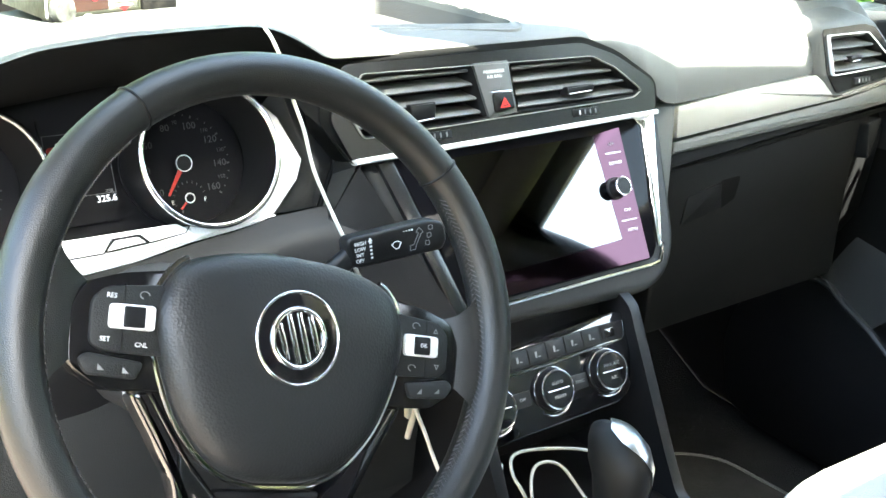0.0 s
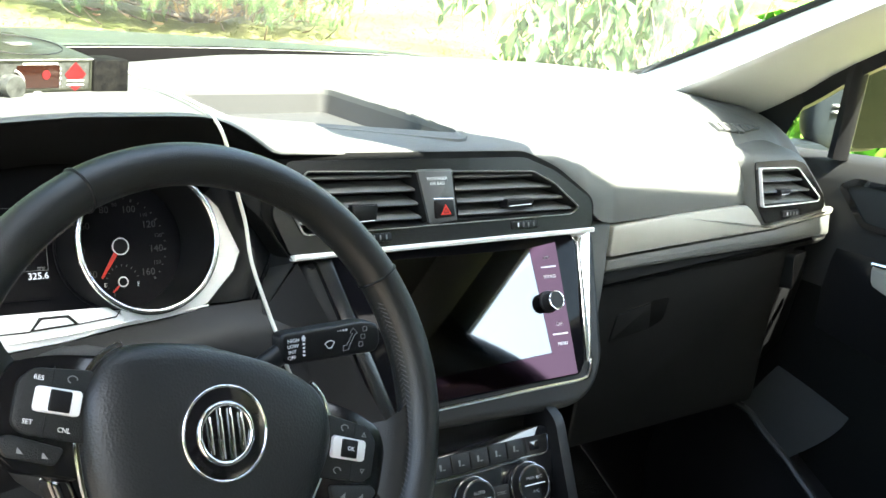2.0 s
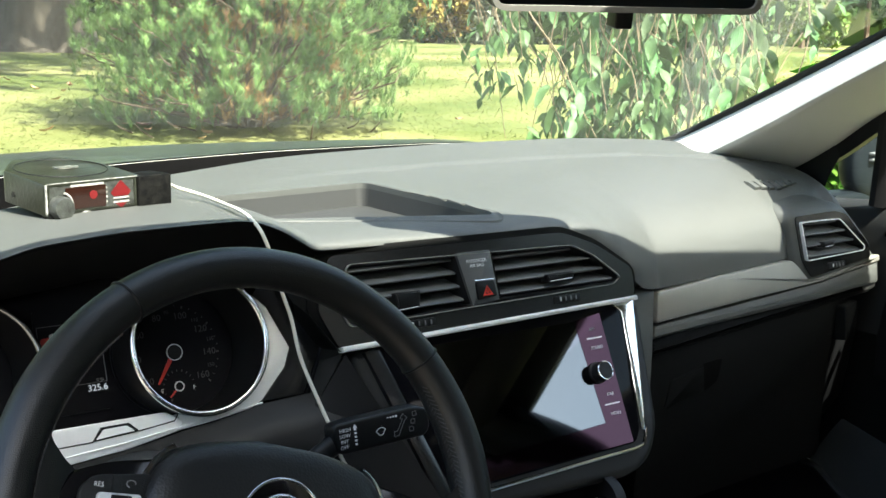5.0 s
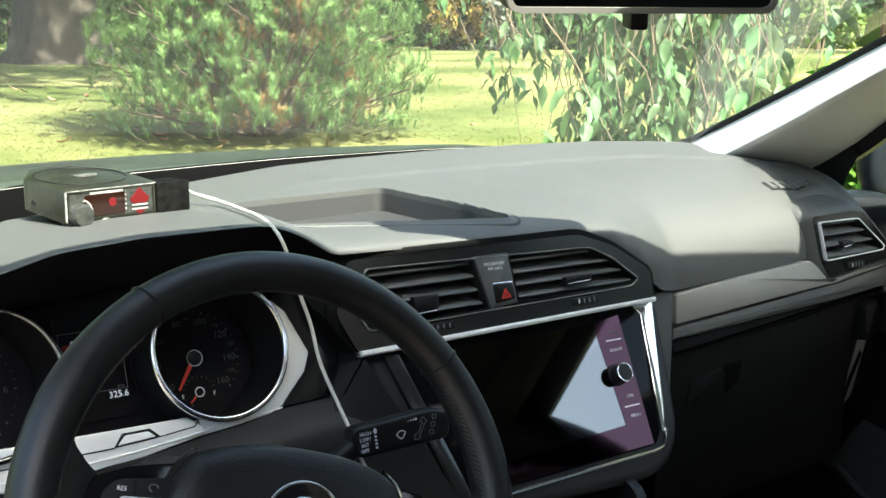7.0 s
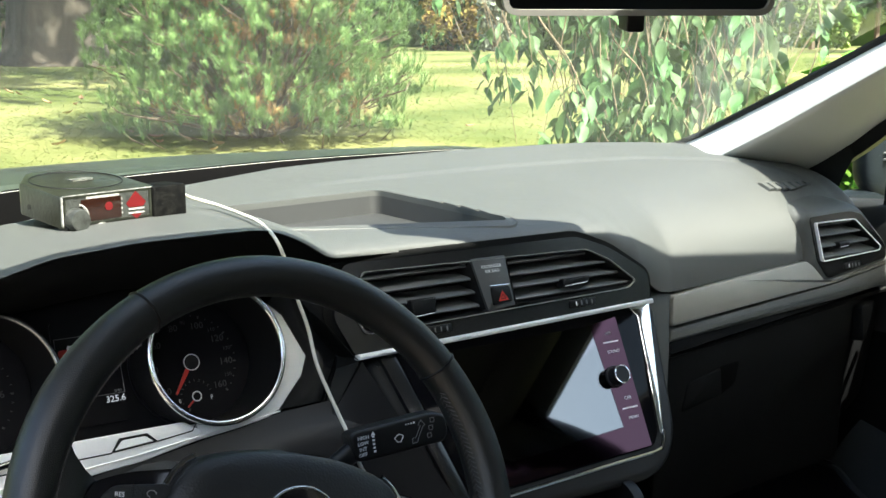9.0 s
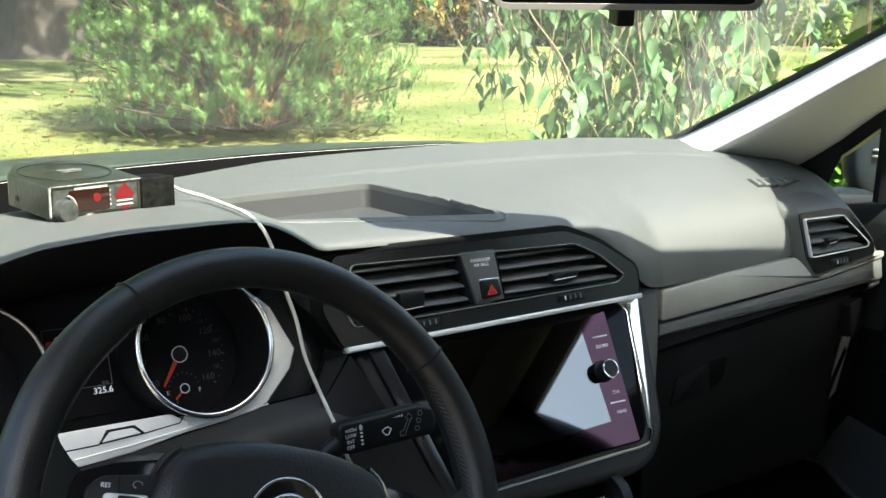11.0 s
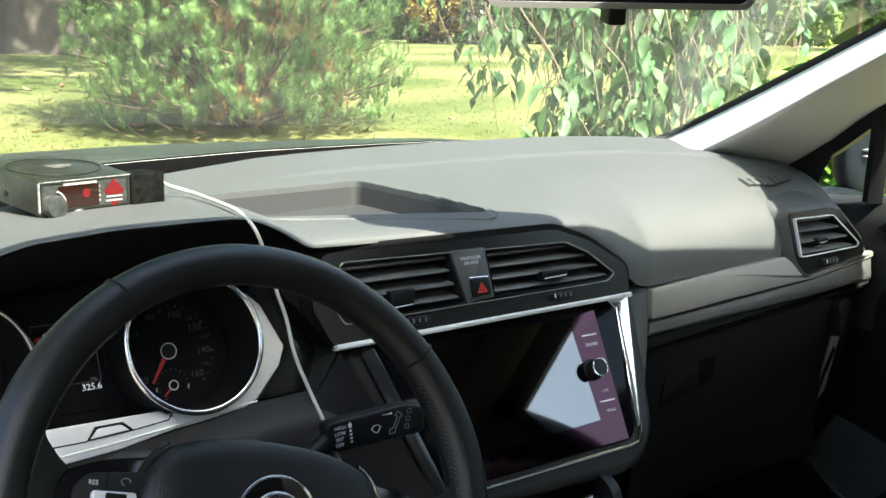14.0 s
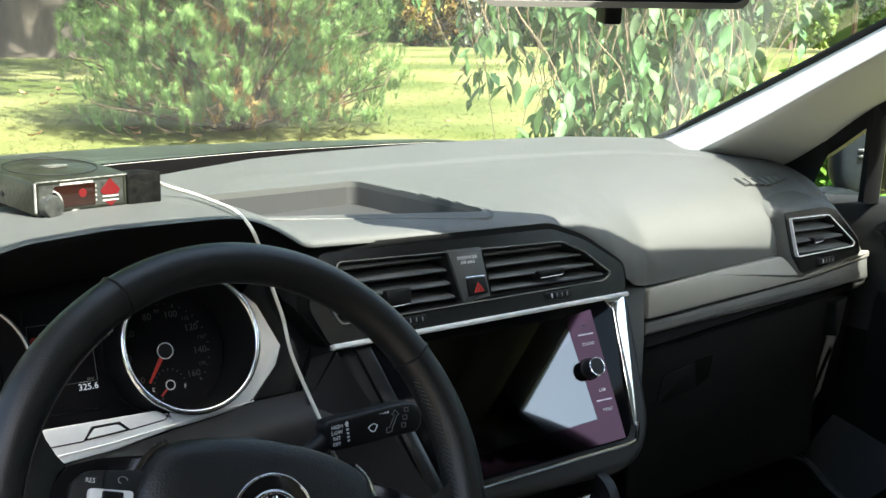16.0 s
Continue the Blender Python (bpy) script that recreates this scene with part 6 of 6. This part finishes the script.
for sg in (-1, 1):
    def mir(pts):
        return [(sg * x, y) for x, y in pts]
    # leather flare where the spoke meets the rim
    flare = []
    for i in range(13):
        q = -1 + 2 * i / 12
        y = 0.036 * q
        flare.append([WHEEL @ Vector((sg * x, y * s, z)) for x, s, z in ((0.122, 0.55, -0.018), (0.130, 0.62, -0.008), (0.138, 0.72, -0.001), (0.147, 0.95, 0.003), (0.157, 1.40, 0.006), (0.1660, 1.75, 0.0))])
    part("spoke_flare", sheet(flare), LEATHER, wheel, smooth=70)
    spoke = part("spoke_panel", prism(WHEEL, rounded(mir([(0.070, 0.034), (0.110, 0.0275), (0.132, 0.0200), (0.140, 0.004), (0.138, -0.028), (0.118, -0.041), (0.080, -0.042)]), 0.006), -0.018, -0.0005, 0.001), SPOKE, wheel, "gloss black spoke")
    pad = part("button_pad", prism(WHEEL, rounded(mir([(0.084, 0.0225), (0.120, 0.0185), (0.1285, 0.010), (0.1280, -0.0150), (0.121, -0.0195), (0.082, -0.0205)]), 0.004), -0.01, 0.0025, 0.0012), DARK, spoke, "dark grey button pad")
    part("pad_split", prism(WHEEL, mir([(0.1085, 0.021), (0.1093, 0.021), (0.1093, -0.020), (0.1085, -0.020)]), 0.002, 0.0028), BLACK, pad)
    part("toggle", prism(WHEEL, rounded(mir([(0.0900, 0.0090), (0.1180, 0.0085), (0.1180, -0.0060), (0.0900, -0.0060)]), 0.003), 0.0, 0.0058, 0.0014), SILVER, pad, "bright silver toggle")
    part("toggle_key", prism(WHEEL, rounded(mir([(0.0970, 0.0075), (0.1100, 0.0075), (0.1100, -0.0048), (0.0970, -0.0048)]), 0.0012), 0.0, 0.0072, 0.0008), BLACK, pad)
    bar = part("lower_bar", prism(WHEEL, rounded(mir([(0.094, -0.0245), (0.129, -0.0205), (0.1340, -0.0250), (0.128, -0.0335), (0.098, -0.0350)]), 0.003), -0.01, 0.0030, 0.0012), DARK, spoke)
    part("bar_symbol", prism(WHEEL, mir([(0.103, -0.0315), (0.107, -0.0315), (0.107, -0.0280)]), 0.0, 0.0033), GREY_PRINT, bar)
    part("bar_symbol", prism(WHEEL, mir([(0.118, -0.0305), (0.122, -0.0305), (0.122, -0.0270)]), 0.0, 0.0033), GREY_PRINT, bar)
    leg = [(0.086, -0.036), (0.098, -0.042), (0.066, -0.092), (0.050, -0.160), (0.026, -0.160), (0.034, -0.104), (0.056, -0.080)]
    part("lower_leg", prism(WHEEL, rounded(mir(leg), 0.006), -0.022, -0.004, 0.005, segs=3), GLOSS, wheel, "gloss black lower spoke")
part("lower_bridge", prism(WHEEL, rounded([(-0.040, -0.098), (0.040, -0.098), (0.032, -0.160), (-0.032, -0.160)], 0.006), -0.022, -0.009, 0.003), BLACK, wheel)
words = wheel.children[-1]
for x, y, s in ((-0.117, 0.0130, "RES"), (-0.119, -0.0125, "SET"), (-0.097, -0.0145, "CNL"), (0.1040, 0.0013, "OK")):
    writing("key_word", s, WHEEL, x, y, 0.0040, PRINT, wheel, z=0.0075 if s == "OK" else 0.0028)
for x, y in ((-0.097, 0.0150), (0.100, 0.0150), (0.098, -0.0140)):
    part("key_symbol", tube([WHEEL @ Vector((x + 0.003 * math.cos(q), y + 0.0022 * math.sin(q), 0.0028)) for q in (k * math.pi / 5 for k in range(8))], 0.0004, 4), GREY_PRINT, wheel)
for x, y, s in ((0.117, 0.0125, 1), (0.119, -0.0120, -1)):
    t3 = [(x - 0.002, y - 0.0015 * s), (x + 0.002, y - 0.0015 * s), (x, y + 0.002 * s)]
    part("key_symbol", frame_ring(WHEEL, t3, shrink(t3, 0.0005), 0.0024, 0.0029), GREY_PRINT, wheel)
part("hub_body", turned(WHEEL @ Matrix.Translation((0, -0.015, -0.085)), [(0.055, 0), (0.062, 0.03), (0.070, 0.062), (0.068, 0.066)], 32), BLACK, wheel)

# ---- wiper stalk ----
ST = plane_at((-0.220, 0.088, 1.0), (1, -0.05, 0.050), (0, 0.15, 1))
stalk = thing("wiper_stalk", "black wiper stalk printed with white symbols", "wiper stalk", ST @ Vector((-0.06, 0, -0.01)))
head = part("stalk_head", prism(ST, rounded([(-0.0440, 0.0125), (0.030, 0.0135), (0.0440, 0.0095), (0.0450, -0.0060), (0.0400, -0.0130), (-0.036, -0.0130), (-0.0430, -0.0090)], 0.006, 5), -0.012, 0.004, 0.003, segs=3), BLACK, stalk)
part("stalk_arm", tube([ST @ Vector((-0.038, -0.004, -0.006)), ST @ Vector((-0.075, -0.020, -0.002)), ST @ Vector((-0.115, -0.030, -0.008))], [0.009, 0.008, 0.011], 12), BLACK, stalk)
for i, s in enumerate(("HIGH", "LOW", "INT", "OFF")):
    writing("stalk_word", s, ST, -0.0330 - 0.0006 * i, 0.0065 - i * 0.0045, 0.0042, PRINT, head, z=0.0043)
part("stalk_symbol", prism(ST, [(-0.0262, 0.0068), (-0.0222, 0.0068), (-0.0242, 0.0098)], 0.0035, 0.0044), PRINT, head)
for i in range(5):
    part("stalk_dash", prism(ST, rect(-0.0252, 0.0050 - i * 0.0030, -0.0232, 0.0065 - i * 0.0030), 0.0035, 0.0044), PRINT, head)
fan = [(-0.006, 0.0000), (-0.003, -0.0040), (0.000, -0.0040), (0.003, 0.0005), (0.0000, 0.0025), (-0.003, 0.0022)]
part("wiper_symbol", frame_ring(ST, fan, shrink(fan, 0.0005), 0.0035, 0.0044), PRINT, head)
for i in range(4):
    part("dot", prism(ST, circle(0.006 + i * 0.0025, 0.0088, 0.0004 + 0.00018 * i, 8), 0.0035, 0.0044), PRINT, head)
arrow = [(0.0100, -0.0080), (0.0150, -0.0078), (0.0165, -0.0040), (0.0215, 0.0040), (0.0238, 0.0050), (0.0200, 0.0098), (0.0165, 0.0060), (0.0188, 0.0050), (0.0135, -0.0035), (0.0105, -0.0035)]
part("arrow_symbol", frame_ring(ST, arrow, shrink(arrow, 0.0004), 0.0035, 0.0044), GREY_PRINT, head)
for i in range(3):
    sq = rect(0.0245 + 0.0020 * i, -0.0065 + 0.0060 * i, 0.0285 + 0.0020 * i, -0.0025 + 0.0060 * i)
    part("wash_symbol", frame_ring(ST, rounded(sq, 0.001), shrink(rounded(sq, 0.001), 0.0004), 0.0035, 0.0044), GREY_PRINT, head)

# ---- radar detector and its cable ----
SMALL = Matrix.Scale(0.9, 4)
DET = plane_at((-0.421, 0.2918, 1.1655), (0.96, 0.28, 0), (0, 0, 1)) @ SMALL
det = thing("radar_detector", "worn black radar detector with a glowing red arrow on the dashboard", "radar detector", DET @ Vector((0.06, 0, -0.04)))
BASE = -0.004
body = bmesh.new()
dm2 = plane_at(DET @ Vector((0, BASE, 0)), (0.96, 0.28, 0), (-0.28, 0.96, 0)) @ SMALL
prism(dm2, rounded([(0, 0.0), (0.108, 0.0), (0.108, 0.075), (0.082, 0.110), (0.030, 0.110), (0.0, 0.072)], 0.004), 0.0, 0.0300, 0.003, bm=body)
for v in body.verts:
    v.co.z += 0.10 * max(0.0, (dm2.inverted() @ v.co).y)
part("casing", body, WORN, det, "scuffed black metal casing")
oval = [Vector((0.054 + 0.046 * math.cos(a), 0.058 + 0.040 * math.sin(a))) for a in (k * math.pi / 20 for k in range(40))]
part("top_panel_line", tube([dm2 @ Vector((p.x, p.y, 0.0300)) + Vector((0, 0, 0.10 * p.y + 0.0002)) for p in oval], 0.0006, 6, closed=True), BLACK, det)
part("front_plate", prism(DET, rounded(rect(0.003, BASE + 0.003, 0.099, 0.0250), 0.001), -0.001, 0.0004), WORN_PLATE, det, "worn grey front plate")
part("worn_corner", prism(DET, rect(-0.0006, BASE + 0.002, 0.0010, 0.0255), -0.001, 0.0010), BARE_METAL, det)
part("worn_chip", prism(DET, rounded([(0.036, BASE - 0.0005), (0.048, BASE - 0.0005), (0.044, BASE + 0.0025), (0.040, BASE + 0.0020)], 0.0005), 0.0, 0.0012), BARE_METAL, det)
part("side_screw", prism(plane_at(DET @ Vector((0, 0.012, -0.055)), (0.28, -0.96, 0), (0, 0, 1)) @ SMALL, circle(0, 0, 0.0028, 14), -0.001, 0.0008), BLACK, det)
part("top_label", prism(dm2, rounded([(0.046, 0.052), (0.058, 0.049), (0.071, 0.053), (0.074, 0.062), (0.064, 0.067), (0.055, 0.063), (0.048, 0.066)], 0.004), 0.0362, 0.0378), WORN_PATCH, det, "pale worn patch of an old label")
part("foot", prism(dm2, rounded(rect(0.002, -0.004, 0.022, 0.012), 0.002), -0.006, 0.003), BLACK, det)
part("rear_foot", prism(dm2, rounded(rect(0.030, 0.070, 0.080, 0.095), 0.002), -0.012, 0.012), BLACK, det)
part("face_frame", frame_ring(DET, rounded(rect(0.002, BASE + 0.002, 0.098, 0.0255), 0.002), shrink(rounded(rect(0.002, BASE + 0.002, 0.098, 0.0255), 0.002), 0.0016), 0.0, 0.0012), WORN, det)
part("smoked_lens", prism(DET, rounded(rect(0.020, BASE + 0.0045, 0.064, 0.0210), 0.001), -0.002, 0.0010), LENS, det, "dark red smoked lens")
part("brand_bar", prism(DET, rect(0.026, 0.0215, 0.062, 0.0245), 0.0, 0.0010), WORN_PRINT, det, "pale label bar")
# Pale line for the worn edge and the highlight along it.
part("worn_edge", prism(DET, rect(0.001, 0.0258, 0.100, 0.0266), 0.0, 0.0012), BARE_METAL, det, "worn metal edge with its highlight painted pale")
part("arrow_panel", prism(DET, rounded(rect(0.0665, BASE + 0.003, 0.096, 0.0250), 0.001), -0.002, 0.0008), WORN_PLATE, det)
part("red_dot", prism(DET, circle(0.0500, 0.0125, 0.0042, 20), 0.0005, 0.0016), LED, det, "glowing red indicator")
part("arrow_up", prism(DET, rounded([(0.0695, 0.0125), (0.0810, 0.0240), (0.0925, 0.0125), (0.0890, 0.0085), (0.0730, 0.0085)], 0.0008), 0.0005, 0.0014), LED, det, "glowing red arrow")
part("arrow_down", prism(DET, rounded([(0.0745, 0.0020), (0.0875, 0.0020), (0.0810, -0.0035)], 0.0006), 0.0005, 0.0014), LED, det)
for y0 in (0.0060, 0.0020):
    part("arrow_bar", prism(DET, rect(0.0720, y0, 0.0900, y0 + 0.0016), 0.0005, 0.0017), WORN_PRINT, det)
for j in range(4):
    part("side_mark", prism(DET, rect(0.0645, 0.0035 + j * 0.0045, 0.0658, 0.0055 + j * 0.0045), 0.0, 0.0010), WORN_PRINT, det)
part("volume_knob", turned(DET @ Matrix.Translation((0.0125, 0.0035, 0.0)), [(0.0112, 0), (0.0112, 0.009), (0.0098, 0.0120), (0.006, 0.0125)], 28), WORN_PLATE, det, "worn grey knob")
part("knob_scale", tube([DET @ Vector((0.0140 + 0.0130 * math.cos(radians(a)), 0.0045 + 0.0130 * math.sin(radians(a)), 0.0012)) for a in range(-60, 80, 10)], 0.0012, 6), WORN_PRINT, det)
part("side_block", prism(plane_at(DET @ Vector((0.1000, BASE - 0.0055, 0)), (0.96, 0.28, 0), (-0.28, 0.96, 0)) @ SMALL, rounded([(0.0, -0.004), (0.040, -0.004), (0.040, 0.030), (0.0, 0.030)], 0.003), 0.0, 0.0355, 0.002), SCUFFED, det, "rough black end block")

solo("power_cable", tube(smooth_path([(-0.300, 0.334, 1.1790), (-0.284, 0.352, 1.1715), (-0.2625, 0.352, 1.1640), (-0.2630, 0.285, 1.1620), (-0.2710, 0.226, 1.1615), (-0.2700, 0.200, 1.1512), (-0.2620, 0.196, 1.128), (-0.254, 0.194, 1.098), (-0.247, 0.19, 1.073), (-0.245, 0.178, 1.042), (-0.237, 0.160, 1.006), (-0.235, 0.138, 0.983), (-0.250, 0.100, 0.980), (-0.251, 0.080, 0.965), (-0.25, 0.06, 0.92), (-0.245, 0.05, 0.880), (-0.232, 0.05, 0.885), (-0.216, 0.05, 0.850), (-0.206, 0.04, 0.812), (-0.18, 0.035, 0.76), (-0.15, 0.03, 0.73), (-0.125, 0.0, 0.735)], 7), 0.0017, 8), CABLE, "thin white power cable hanging from the radar detector", "cable", smooth=60)
solo("charging_cable", tube(smooth_path([(-0.098, 0.01, 0.690), (-0.135, 0.01, 0.775), (-0.142, 0.025, 0.800), (-0.120, 0.045, 0.802), (-0.055, 0.058, 0.781), (-0.020, 0.055, 0.766), (-0.025, 0.035, 0.752), (-0.060, 0.01, 0.748), (-0.075, 0.04, 0.778), (-0.105, 0.04, 0.785), (-0.125, 0.015, 0.765), (-0.118, 0.0, 0.720), (-0.08, 0.02, 0.680)], 8), 0.0015, 8), SHADED_CORD, "coiled off-white charging cable in the console bin", "cable", smooth=60)
solo("charging_cable", tube(smooth_path([(-0.256, 0.056, 0.872), (-0.246, 0.048, 0.892), (-0.236, 0.045, 0.886), (-0.234, 0.046, 0.868), (-0.229, 0.047, 0.886), (-0.222, 0.05, 0.880), (-0.225, 0.06, 0.84)], 6), 0.0026, 8), SHADED_CORD, "loop of off-white cable behind the wheel", "cable", smooth=60)

# ---- rear-view mirror ----
MIR = plane_at((-0.0119, 0.0866, 1.3447), (0.92, -0.39, 0), (0, -0.15, 1))
rv = thing("rear_view_mirror", "black-framed rear-view mirror hanging from the windscreen", "mirror", MIR @ Vector((0.03, -0.01, 0)))
mo = rounded(rect(-0.0875, -0.0083, 0.1580, 0.0590), 0.015, 6)
part("housing", prism(MIR, mo, -0.030, -0.001, 0.004), BLACK, rv)
part("housing_rim", frame_ring(MIR, mo, shrink(mo, 0.005), -0.006, 0.003), MIRROR_RIM, rv, "pale grey rim")
part("mirror_glass", prism(MIR, shrink(mo, 0.005), -0.004, 0.0008), MIRROR, rv)
part("sensor_stub", prism(MIR, rounded(rect(0.0325, -0.0262, 0.0495, 0.0), 0.003), -0.046, -0.024, 0.002), BLACK, rv, "black sensor cover")
part("stem", tube([MIR @ Vector((0.03, 0.03, -0.02)), MIR @ Vector((0.03, 0.055, -0.06)), (0.01, 0.13, 1.445)], [0.014, 0.018, 0.030], 12), BLACK, rv)

# ---- passenger seat ----
seat = thing("passenger_seat", "pale fabric passenger seat in the sun", "car seat", (0.37, -0.25, 0.40))


def cushion(cx, cy, cz, sx, sy, sz, rot, parent, name, power=0.42):
    b = bmesh.new()
    bmesh.ops.create_uvsphere(b, u_segments=40, v_segments=24, radius=1)
    mm = Matrix.Translation((cx, cy, cz)) @ Matrix.Rotation(radians(rot), 4, "X")
    for v in b.verts:
        p = v.co
        v.co = mm @ Vector((math.copysign(abs(p.x) ** power, p.x) * sx, math.copysign(abs(p.y) ** power, p.y) * sy, math.copysign(abs(p.z) ** power, p.z) * sz))
    return part(name, b, SEAT, parent, smooth=70)


cushion(0.40, -0.215, 0.585, 0.25, 0.26, 0.085, 6, seat, "seat_cushion")
cushion(0.40, -0.60, 0.93, 0.24, 0.075, 0.33, -18, seat, "backrest")
cushion(0.40, -0.76, 1.36, 0.13, 0.05, 0.09, -12, seat, "headrest")
part("seat_base", block(0.18, 0.62, -0.48, 0.0, 0.38, 0.52, 0.02), BLACK, seat)
